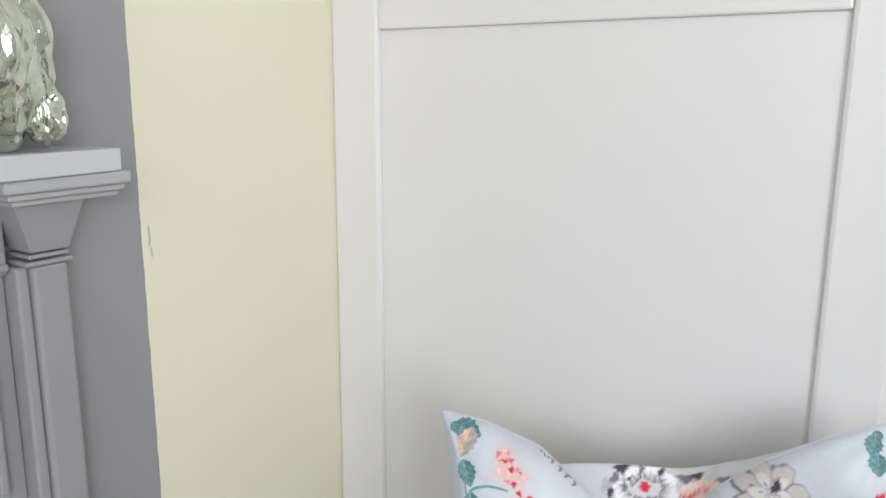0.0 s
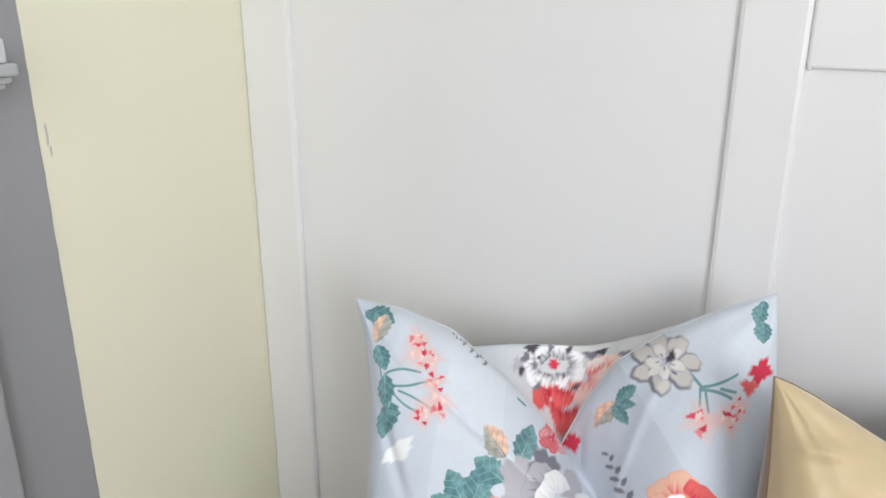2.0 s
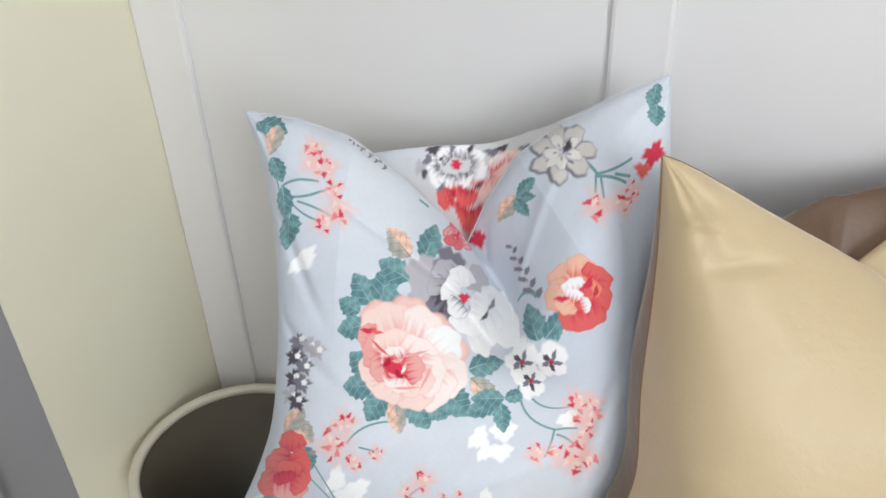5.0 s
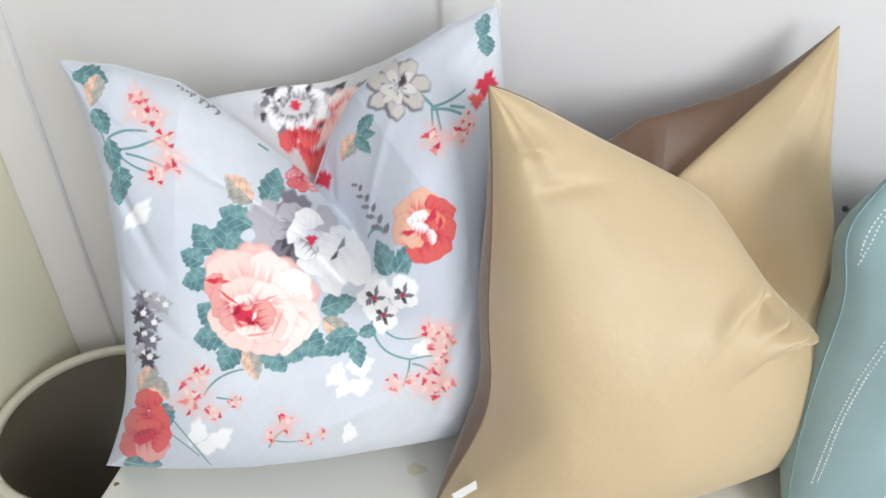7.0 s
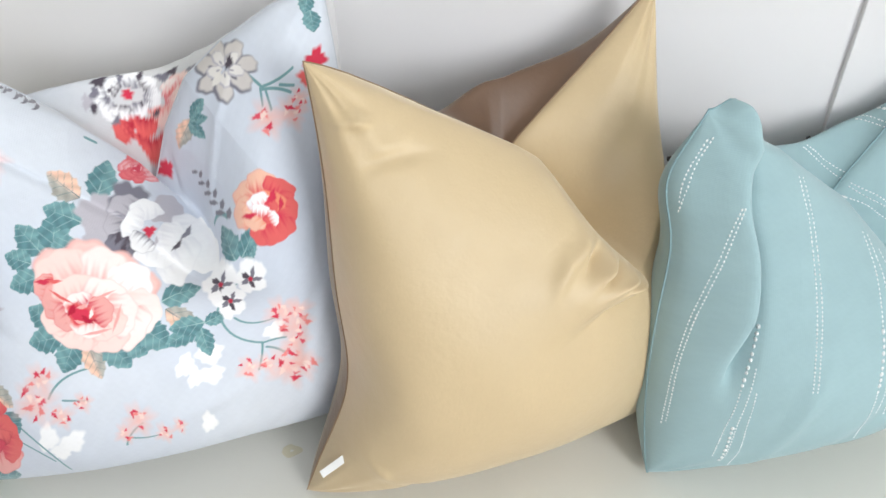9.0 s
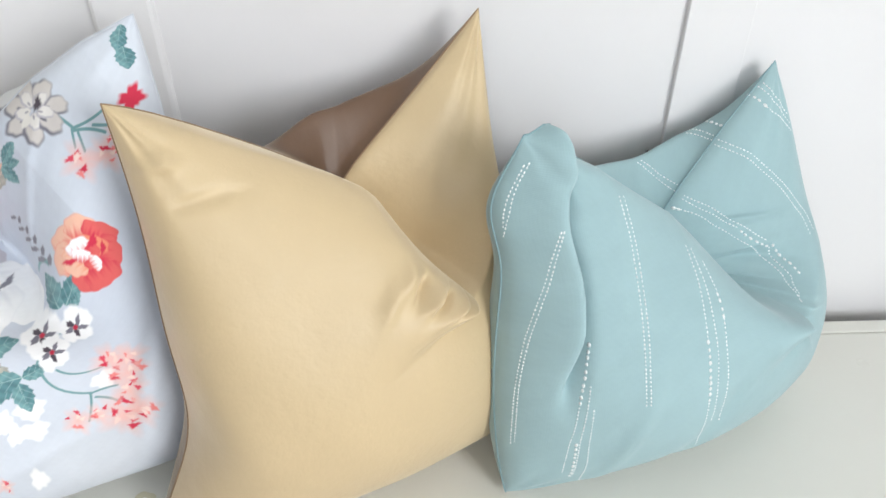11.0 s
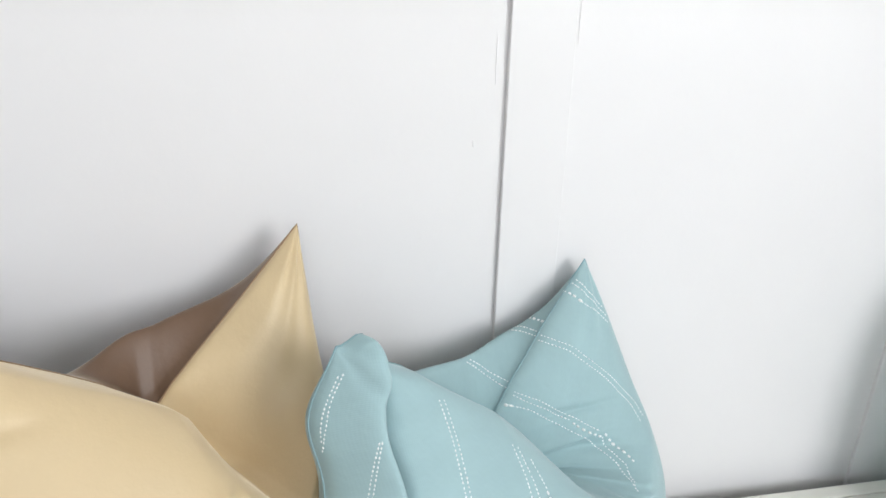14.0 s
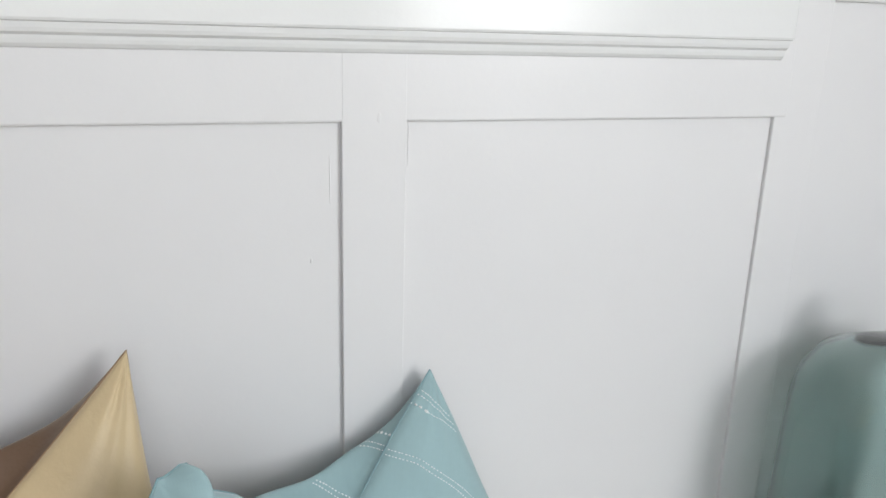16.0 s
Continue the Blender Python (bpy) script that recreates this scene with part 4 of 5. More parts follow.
    c.at(0.684, -0.259, 1.28, 0.03, 0.57, 0.97).blossom(0, 0, 0.060)
    c.at(0.678, -0.352, 1.26, 0.02, 0.62, 1.09).blossom(0, 0, 0.053)
    c.at(0.637, -0.459, 1.25, 0.03, 0.56, 1.03).blossom(0, 0, 0.073)
    c.at(0.698, -0.469, 1.19, 0.05, 0.76, 1.04).blossom(0, 0, 0.060)
    c.at(0.472, -0.380, 1.31, -0.02, 0.39, 1.14).blossom(0, 0, 0.047)
    c.at(0.551, -0.390, 1.29, -0.01, 0.45, 1.18).blossom(0, 0, 0.040)
    c.at(0.664, 0.678, 1.26, -0.16, 1.08, 1.90).blossom(0, 0, 0.073)
    c.at(0.767, 0.637, 1.26, -0.11, 0.86, 1.65).blossom(0, 0, 0.060)
    c.at(0.812, 0.669, 1.24, -0.12, 0.89, 1.66).blossom(0, 0, 0.040)
    c.at(-0.689, -0.380, 0.85, -0.18, -0.29, 1.08).petal(0.087, 95, 0.8, ROSE_RED, CORAL)
    c.at(-0.790, -0.551, 0.68, -0.12, -0.44, 0.98).petal(0.107, 170, 0.8, ROSE_DEEP, CORAL)
    c.at(-0.625, -0.472, 0.99, -0.20, -0.22, 1.00).petal(0.093, 30, 0.75, ROSE_RED, CORAL)
    c.at(-0.837, -0.717, 0.71, -0.07, -0.46, 0.83).petal(0.100, 215, 0.8, ROSE_RED, CORAL)
    c.at(-0.698, -0.687, 0.95, -0.18, -0.21, 0.76).petal(0.113, -80, 0.8, ROSE_RED, PINK)
    c.at(-0.628, -0.601, 1.01, -0.21, -0.20, 0.83).petal(0.087, -20, 0.7, ROSE_RED, CORAL)
    c.at(-0.706, -0.551, 0.87, -0.18, -0.29, 0.93).petal(0.093, 100, 0.7, ROSE_DEEP, CORAL)
    c.at(-0.741, -0.616, 0.85, -0.16, -0.29, 0.88).petal(0.073, -60, 0.6, ROSE_DEEP, ROSE_RED)
    c.at(-0.672, 0.099, 0.89, -0.17, -0.26, 1.28).blob(0, 0, 0.057, SLATE, 0.3, 5, 0.25)
    c.at(-0.646, 0.126, 0.92, -0.23, -0.32, 1.17).blob(0, 0, 0.023, PAPER, 0.4)
    c.at(-0.598, 0.103, 1.02, -0.18, -0.26, 1.23).blob(0, 0, 0.057, SMOKE, 0.3, 5, 0.25)
    c.at(-0.576, 0.114, 1.10, -0.12, -0.17, 1.34).blob(0, 0, 0.023, PAPER, 0.4)
    c.at(-0.689, 0.032, 0.87, -0.12, -0.22, 1.37).blob(0, 0, 0.057, INK, 0.3, 5, 0.25)
    c.at(-0.669, 0.043, 0.96, -0.05, -0.13, 1.51).blob(0, 0, 0.023, PAPER, 0.4)
    c.at(-0.622, 0.009, 1.03, -0.06, -0.13, 1.46).blob(0, 0, 0.057, SLATE, 0.3, 5, 0.25)
    c.at(-0.604, 0.013, 1.08, -0.02, -0.08, 1.54).blob(0, 0, 0.023, PAPER, 0.4)
    c.at(-0.554, 0.096, 1.12, -0.11, -0.17, 1.33).blob(0, 0, 0.057, SMOKE, 0.3, 5, 0.25)
    c.at(-0.535, 0.103, 1.16, -0.09, -0.14, 1.37).blob(0, 0, 0.023, PAPER, 0.4)
    c.at(-0.684, -0.062, 0.85, -0.14, -0.27, 1.30).blob(0, 0, 0.057, INK, 0.3, 5, 0.25)
    c.at(-0.667, -0.047, 0.89, -0.14, -0.25, 1.30).blob(0, 0, 0.023, PAPER, 0.4)
    c.at(-0.631, -0.073, 0.96, -0.14, -0.22, 1.29).blob(0, 0, 0.057, SLATE, 0.3, 5, 0.25)
    c.at(-0.613, -0.062, 1.00, -0.13, -0.20, 1.30).blob(0, 0, 0.023, PAPER, 0.4)
    c.at(-0.701, -0.148, 0.80, -0.14, -0.29, 1.26).blob(0, 0, 0.057, SMOKE, 0.3, 5, 0.25)
    c.at(-0.675, -0.137, 0.86, -0.14, -0.26, 1.27).blob(0, 0, 0.023, PAPER, 0.4)
    c.at(-0.655, -0.163, 0.91, -0.15, -0.23, 1.25).blob(0, 0, 0.057, INK, 0.3, 5, 0.25)
    c.at(-0.640, -0.148, 0.94, -0.15, -0.21, 1.26).blob(0, 0, 0.023, PAPER, 0.4)
    c.at(0.496, 0.922, 1.20, -0.19, 1.00, 2.02).daisy(0, 0, 0.207, srgb(214, 208, 204), SLATE, None, 7, 0.2)
    c.at(0.502, 0.924, 1.20, -0.19, 1.00, 2.03).daisy(0, 0, 0.120, srgb(232, 228, 224), SMOKE, None, 5, 0.9)
    c.at(0.525, 0.929, 1.20, -0.20, 1.03, 2.02).blob(0, 0, 0.053, INK, 0.5, 3, 0.2, 0.5, 70)
    c.at(0.459, 0.916, 1.19, -0.17, 0.98, 1.99).blob(0, 0, 0.053, srgb(232, 228, 222), 0.3, 3, 0.1, 0.5, 60)
    c.at(-0.122, 0.948, 1.72, 0.24, -1.21, 1.07).rose(0, 0, 0.100, pale=srgb(236, 118, 124), mid=srgb(222, 74, 90), core=ROSE_RED, turn=0.2)
    c.at(0.054, 0.992, 0.12, -4.17, 2.25, 3.86).blob(0, 0, 0.060, ROSE_RED, 0.4, 4, 0.2)
    c.at(0.905, 0.749, 1.21, -0.17, 0.65, 1.60).blob(0, 0, 0.087, ROSE_RED, 0.3, 4, 0.2, 0.7, 60)
    c.at(0.853, 0.714, 1.21, -0.14, 0.91, 1.68).blob(0, 0, 0.053, CORAL, 0.4, 3, 0.2)
    c.at(-0.519, 0.993, 1.79, -1.04, -0.75, 2.53).blob(0, 0, 0.015, SLATE, 0.3, 2, 0.2, 0.6, -20)
    c.at(-0.509, 0.989, 1.90, -1.26, -1.05, 2.36).blob(0, 0, 0.016, SLATE, 0.3, 2, 0.2, 0.6, 60)
    c.at(-0.489, 0.992, 1.88, -1.38, -1.04, 2.58).blob(0, 0, 0.017, SLATE, 0.3, 2, 0.2, 0.6, -20)
    c.at(-0.479, 0.988, 1.90, -1.52, -1.04, 2.27).blob(0, 0, 0.018, SLATE, 0.3, 2, 0.2, 0.6, 60)
    c.at(-0.459, 0.997, 1.87, -1.77, -1.02, 2.62).blob(0, 0, 0.019, SLATE, 0.3, 2, 0.2, 0.6, -20)
    c.at(-0.449, 0.985, 1.92, -1.56, -1.02, 2.14).blob(0, 0, 0.020, SLATE, 0.3, 2, 0.2, 0.6, 60)
    c.at(-0.428, 0.996, 1.86, -2.19, -1.00, 2.67).blob(0, 0, 0.021, SLATE, 0.3, 2, 0.2, 0.6, -20)
    c.at(-0.425, 0.984, 1.92, -1.61, -1.00, 2.09).blob(0, 0, 0.022, SLATE, 0.3, 2, 0.2, 0.6, 60)
    c.at(-0.397, 0.993, 1.84, -2.63, -0.98, 2.70).blob(0, 0, 0.023, SLATE, 0.3, 2, 0.2, 0.6, -20)
    c.at(-0.397, 0.979, 1.94, -1.29, -0.98, 1.95).blob(0, 0, 0.024, SLATE, 0.3, 2, 0.2, 0.6, 60)
    c.at(0.244, 0.831, 0.46, -0.52, 2.29, 2.74).blob(0, 0, 0.021, SLATE, 0.3, 2, 0.2, 0.6, -20)
    c.at(0.280, 0.795, 0.59, -0.44, 2.26, 2.73).blob(0, 0, 0.022, SLATE, 0.3, 2, 0.2, 0.6, 60)
    c.at(0.269, 0.785, 0.49, -0.48, 2.17, 2.63).blob(0, 0, 0.024, SLATE, 0.3, 2, 0.2, 0.6, -20)
    c.at(0.313, 0.747, 0.67, -0.39, 2.10, 2.74).blob(0, 0, 0.025, SLATE, 0.3, 2, 0.2, 0.6, 60)
    c.at(0.295, 0.741, 0.54, -0.44, 1.97, 2.62).blob(0, 0, 0.027, SLATE, 0.3, 2, 0.2, 0.6, -20)
    c.at(0.345, 0.698, 0.74, -0.32, 2.16, 2.50).blob(0, 0, 0.028, SLATE, 0.3, 2, 0.2, 0.6, 60)
    c.at(0.320, 0.698, 0.60, -0.36, 2.03, 2.34).blob(0, 0, 0.030, SLATE, 0.3, 2, 0.2, 0.6, -20)
    c.at(0.376, 0.646, 0.83, -0.28, 2.00, 2.49).blob(0, 0, 0.031, SLATE, 0.3, 2, 0.2, 0.6, 60)
    c.at(0.348, 0.649, 0.70, -0.30, 1.84, 2.34).blob(0, 0, 0.033, SLATE, 0.3, 2, 0.2, 0.6, -20)
    c.at(0.408, 0.598, 0.93, -0.23, 1.94, 2.42).blob(0, 0, 0.034, SLATE, 0.3, 2, 0.2, 0.6, 60)
    c.at(-0.185, 0.088, 1.43, 0.01, -0.02, 1.16).blob(0, 0, 0.090, CORAL, 0.3, 3, 0.15, 0.8, -25)
    c.at(-0.185, 0.088, 1.43, 0.01, -0.02, 1.16).blob(0, 0, 0.073, ROSE_RED, 0.3, 3, 0.15, 0.75, -25)
    c.at(-0.215, 0.111, 1.42, 0.03, -0.04, 1.17).blob(0, 0, 0.040, ROSE_DEEP, 0.3, 3, 0.15, 0.5, 60)
    c.at(-0.159, 0.058, 1.42, -0.00, -0.00, 1.15).blob(0, 0, 0.040, ROSE_DEEP, 0.3, 3, 0.15, 0.45, -40)
    c.at(-0.174, 0.126, 1.42, 0.04, -0.04, 1.14).blob(0, 0, 0.033, PINK, 0.3, 3, 0.15, 0.4, 15)
    c.at(-0.141, 0.088, 1.44, 0.01, -0.03, 1.14).blob(0, 0, 0.030, BLUSH, 0.3, 3, 0.15, 0.4, 75)
    c.at(-0.233, 0.066, 1.42, -0.01, -0.01, 1.19).blob(0, 0, 0.030, PINK, 0.3, 3, 0.15, 0.4, 95)
    c.at(-0.189, 0.051, 1.42, -0.01, 0.00, 1.17).blob(0, 0, 0.030, PINK, 0.3, 3, 0.15, 0.35, -15)
    c.at(-0.103, 0.181, 1.45, 0.11, -0.17, 1.04).blob(0, 0, 0.087, PINK, 0.3, 3, 0.15, 0.12, 20)
    c.at(-0.043, 0.062, 1.44, 0.03, -0.06, 1.06).blob(0, 0, 0.087, PINK, 0.3, 3, 0.15, 0.12, 70)
    c.at(-0.255, 0.174, 1.43, 0.07, -0.11, 1.20).blob(0, 0, 0.080, CORAL, 0.3, 3, 0.15, 0.12, -35)
    c.at(-0.122, -0.006, 1.41, -0.01, 0.03, 1.15).blob(0, 0, 0.087, PINK, 0.3, 3, 0.15, 0.12, 10)
    return c.worn(0.05)


def back_print(u, v):
    c = Cloth(u, v, srgb(224, 220, 214), srgb(206, 212, 222), 6)
    c.at(-0.129, 0.895, 1.20, 0.50, 0.04, -2.06).petal(0.073, 180, 0.7, SLATE, PAPER)
    c.at(-0.111, 0.934, 1.25, 0.70, -0.20, -3.12).petal(0.080, 220, 0.7, SLATE, PAPER)
    c.at(-0.054, 0.872, 1.19, 0.42, 0.07, -1.65).petal(0.073, 140, 0.7, INK, PAPER)
    c.at(0.036, 0.857, 1.17, 0.34, 0.07, -1.32).petal(0.073, 90, 0.7, SLATE, PAPER)
    c.at(0.103, 0.887, 1.07, 0.40, 0.54, -1.71).petal(0.073, 40, 0.7, INK, PAPER)
    c.at(0.107, 0.931, 0.95, 0.51, 1.13, -2.46).petal(0.080, -10, 0.7, SLATE, PAPER)
    c.at(0.017, 0.931, 1.16, 0.85, 0.06, -3.99).petal(0.080, -70, 0.7, SLATE, PAPER)
    c.at(-0.054, 0.934, 1.24, 0.82, -0.25, -3.75).petal(0.073, -110, 0.7, INK, PAPER)
    c.at(0.277, 0.992, 0.95, 0.34, 1.65, -2.33).petal(0.087, 60, 0.75, CORAL, ROSE_PALE)
    c.at(0.207, 0.982, 0.94, 0.45, 1.46, -2.68).petal(0.087, 0, 0.75, ROSE_RED, ROSE_PALE)
    c.at(0.133, 0.981, 0.80, 0.55, 1.99, -3.33).petal(0.087, -60, 0.75, CORAL, ROSE_PALE)
    c.at(0.204, 0.956, 0.99, 0.38, 1.12, -1.93).petal(0.067, 120, 0.7, CORAL, BLUSH)
    c.at(0.028, 0.956, 0.96, 0.91, 0.94, -4.53).petal(0.087, -90, 0.8, ROSE_DEEP, CORAL)
    c.at(-0.077, 0.961, 1.33, 0.95, -0.66, -4.58).petal(0.080, 200, 0.8, ROSE_DEEP, CORAL)
    c.at(0.043, 0.985, 0.79, 0.96, 1.73, -5.61).petal(0.100, -80, 0.8, ROSE_DEEP, CORAL)
    c.at(0.114, 0.222, 1.05, -0.06, 0.12, 1.01).petal(0.080, -90, 0.8, ROSE_RED, CORAL)
    c.at(0.445, 0.681, 1.14, -0.02, 0.19, 1.11).petal(0.073, 40, 0.7, SLATE, SMOKE)
    c.at(-0.006, 0.901, 1.19, 0.62, -0.01, -2.72).blob(0, 0, 0.036, ROSE_RED, 0.3, 6, 0.15)
    c.at(-0.155, 0.893, 1.21, 0.48, 0.06, -1.92).blob(0, 0, 0.053, SLATE, 0.3, 3, 0.2, 0.5, 70)
    c.at(-0.181, 0.929, 1.25, 0.57, -0.13, -2.47).blob(0, 0, 0.047, INK, 0.3, 3, 0.2, 0.5, 110)
    c.at(-0.114, 0.849, 1.19, 0.26, 0.13, -0.90).blob(0, 0, 0.053, INK, 0.3, 3, 0.2, 0.5, 20)
    c.at(-0.107, 0.912, 1.22, 0.61, -0.04, -2.60).blob(0, 0, 0.033, SLATE, 0.3, 3, 0.2, 0.5, 100)
    c.at(0.185, 0.907, 1.02, 0.28, 0.93, -1.14).blob(0, 0, 0.053, SLATE, 0.3, 3, 0.2, 0.5, 15)
    c.at(0.237, 0.922, 1.06, 0.26, 0.79, -1.05).blob(0, 0, 0.040, INK, 0.3, 3, 0.2, 0.5, 30)
    c.at(0.081, 0.844, 1.16, 0.27, 0.12, -0.93).blob(0, 0, 0.033, INK, 0.3, 3, 0.2, 0.5, 60)
    c.at(-0.017, 0.844, 1.18, 0.26, 0.09, -0.89).blob(0, 0, 0.033, SLATE, 0.3, 3, 0.2, 0.5, 100)
    c.at(-0.096, 0.950, 1.30, 0.81, -0.46, -3.79).blob(0, 0, 0.040, SLATE, 0.3, 3, 0.2, 0.5, 60)
    c.at(0.099, 0.958, 0.87, 0.61, 1.53, -3.16).blob(0, 0, 0.033, INK, 0.3, 3, 0.2, 0.5, 30)
    c.at(0.338, 1.000, 1.09, 0.38, 0.86, -2.14).blob(0, 0, 0.047, SLATE, 0.3, 3, 0.2, 0.5, 20)
    c.at(0.404, 0.681, 1.13, -0.03, 0.21, 1.14).blob(0, 0, 0.060, SMOKE, 0.3, 3, 0.2, 0.6, 60)
    c.at(0.476, 0.706, 1.15, -0.01, 0.17, 1.03).blob(0, 0, 0.053, SLATE, 0.3, 3, 0.2, 0.5, 20)
    c.at(0.309, 0.616, 1.10, -0.05, 0.19, 1.10).blob(0, 0, 0.047, CORAL, 0.3, 3, 0.2, 0.5, 70)
    c.at(-0.200, 0.916, 1.24, 0.52, -0.04, -2.16).blob(0, 0, 0.053, SMOKE, 0.3, 3, 0.2, 0.6, 90)
    c.at(-0.081, 0.889, 1.20, 0.50, 0.04, -2.06).blob(0, 0, 0.023, INK, 0.3, 3, 0.2, 0.5, 30)
    c.at(0.047, 0.922, 1.07, 0.69, 0.52, -3.22).blob(0, 0, 0.023, INK, 0.3, 3, 0.2, 0.5, 120)
    return c.worn(0.05)


floral_cloth = cloth("printed_cotton", (0.66, 0.70, 0.76), attr=True)
gold_cloth = velvet("gold_velvet", (0.615, 0.475, 0.286))
brown_cloth = velvet("brown_velvet", (0.15, 0.088, 0.055))
teal_cloth = cloth("teal_cotton", (0.31, 0.46, 0.49), attr=True)


def tube(path, r, sides=6, closed=False):
    """A thin cord along a list of points."""
    bm = bmesh.new()
    rings = []
    count = len(path)
    for i, q in enumerate(path):
        q = Vector(q)
        nxt = Vector(path[(i + 1) % count if closed else min(i + 1, count - 1)])
        prv = Vector(path[(i - 1) % count if closed else max(i - 1, 0)])
        t = (nxt - prv).normalized()
        a = t.orthogonal().normalized() if not rings else (a - t * a.dot(t)).normalized()
        b = t.cross(a)
        rings.append([bm.verts.new(q + r * (a * math.cos(k * math.tau / sides) + b * math.sin(k * math.tau / sides))) for k in range(sides)])
    for i in range(count if closed else count - 1):
        x, y = rings[i], rings[(i + 1) % count]
        for k in range(sides):
            bm.faces.new((x[k], x[(k + 1) % sides], y[(k + 1) % sides], y[k]))
    return bm


def seam_path(c, n=70):
    g = np.linspace(-1, 1, n, endpoint=False)
    one = np.ones(n)
    u = np.concatenate([g, one, -g, -one])
    v = np.concatenate([-one, g, one, -g])
    return [tuple(p) for p in cushion_surface(u, v, 1, c)]


def cushion(c, n, front_mat, back_mat, seam_mat, label, print_fn=None, back_fn=None):
    root = tagged(new("cushion"), label, "cushion", "cushions on the bench")
    sheet("front_panel", c, 1, n, front_mat, root, print_fn)
    sheet("back_panel", c, -1, min(n, 260), back_mat, root, back_fn)
    part("seam", tube(seam_path(c), 0.0012, closed=True), seam_mat, root, smooth=True)
    return root


thread_pale, thread_gold, thread_teal, thread_dark = mat("pale_thread", (0.6, 0.63, 0.68), 0.9), mat("brown_thread", (0.3, 0.2, 0.12), 0.9), mat("teal_thread", (0.24, 0.37, 0.4), 0.9), mat("dark_thread", (0.06, 0.05, 0.05), 0.9)
cushion(FLORAL, 860, floral_cloth, floral_cloth, thread_pale, "pale blue cotton cushion printed with roses, dented on top", rose_print, back_print)
gold = cushion(GOLD, 320, gold_cloth, brown_cloth, thread_gold, "gold velvet cushion with brown velvet back, dented on top")
teal = cushion(TEAL, 680, teal_cloth, teal_cloth, thread_teal, "teal cotton cushion with white stitched stripes, dented on top", plain_front, plain_back)
# woven stripes of the teal cushion: runs of white thread, bold (1) or fine (0), along lines on the cover
STRIPES_FRONT = (
    (0, [(-0.971, 0.912), (-0.975, 0.84), (-0.978, 0.723), (-0.995, 0.604)]),
    (0, [(-0.979, 0.901), (-0.984, 0.8), (-0.992, 0.649)]),
    (0, [(-0.899, 0.672), (-0.938, 0.506), (-0.963, 0.327), (-0.977, 0.133), (-0.979, -0.103), (-0.981, -0.355), (-0.984, -0.567)]),
    (0, [(-0.893, 0.675), (-0.931, 0.506), (-0.956, 0.331), (-0.971, 0.137), (-0.974, -0.096), (-0.974, -0.348), (-0.977, -0.554)]),
    (1, [(-0.793, 0.107), (-0.802, -0.081), (-0.817, -0.269)]),
    (0, [(-0.817, -0.269), (-0.833, -0.509), (-0.831, -0.752)]),
    (0, [(-0.79, -0.133), (-0.8, -0.476), (-0.785, -0.797)]),
    (1, [(-0.809, -0.512), (-0.793, -0.795)]),
    (0, [(-0.775, -0.28), (-0.767, -0.515), (-0.733, -0.851)]),
    (0, [(-0.567, 0.897), (-0.564, 0.733), (-0.567, 0.525), (-0.579, 0.255), (-0.576, -0.043), (-0.573, -0.28)]),
    (0, [(-0.592, 0.885), (-0.585, 0.725), (-0.589, 0.522), (-0.601, 0.251), (-0.595, -0.039), (-0.589, -0.277)]),
    (0, [(-0.313, 0.783), (-0.302, 0.57), (-0.302, 0.309), (-0.302, 0.096)]),
    (1, [(-0.302, 0.096), (-0.291, -0.118), (-0.266, -0.352)]),
    (0, [(-0.266, -0.352), (-0.24, -0.557), (-0.192, -0.723)]),
    (0, [(-0.291, 0.78), (-0.273, 0.544), (-0.266, 0.316), (-0.255, 0.043), (-0.244, -0.207), (-0.207, -0.499)]),
    (0, [(-0.248, 0.733), (-0.233, 0.592), (-0.226, 0.532)]),
    (1, [(-0.226, 0.489), (-0.218, 0.387), (-0.215, 0.273)]),
    (0, [(-0.215, 0.273), (-0.207, -0.009), (-0.178, -0.302), (-0.144, -0.532)]),
    (0, [(0.548, 0.996), (0.658, 0.862), (0.809, 0.567), (0.905, 0.28), (0.912, 0.148)]),
    (0, [(0.522, 0.996), (0.634, 0.864), (0.785, 0.573), (0.875, 0.298), (0.877, 0.167)]),
    (1, [(0.8, 1.0), (0.814, 0.969), (0.826, 0.933)]),
    (0, [(0.826, 0.933), (0.895, 0.819), (0.931, 0.731)]),
    (0, [(0.883, 0.992), (0.903, 0.916), (0.941, 0.802)]),
    (0, [(0.855, 0.997), (0.883, 0.909), (0.94, 0.755)]),
    (0, [(0.284, 0.979), (0.397, 0.844), (0.564, 0.579), (0.658, 0.38)]),
    (1, [(0.684, 0.313), (0.717, 0.137), (0.714, 0.051)]),
    (0, [(0.222, 0.985), (0.341, 0.86), (0.492, 0.616), (0.625, 0.338), (0.658, 0.122), (0.61, -0.017)]),
    (1, [(0.548, 0.564), (0.601, 0.445), (0.655, 0.341)]),
    (0, [(0.273, 0.975), (0.415, 0.79), (0.541, 0.589)]),
    (0, [(0.667, 0.313), (0.678, 0.084), (0.598, -0.043)]),
    (1, [(0.218, 0.985), (0.273, 0.934)]),
)
STRIPES_BACK = (
    (0, [(0.141, 0.864), (0.229, 0.953), (0.295, 1.0)]),
    (0, [(0.111, 0.866), (0.204, 0.951), (0.269, 1.0)]),
    (0, [(0.519, 0.864), (0.557, 1.0)]),
    (0, [(0.486, 0.895), (0.535, 1.0)]),
    (1, [(0.61, 0.922), (0.61, 1.0)]),
)


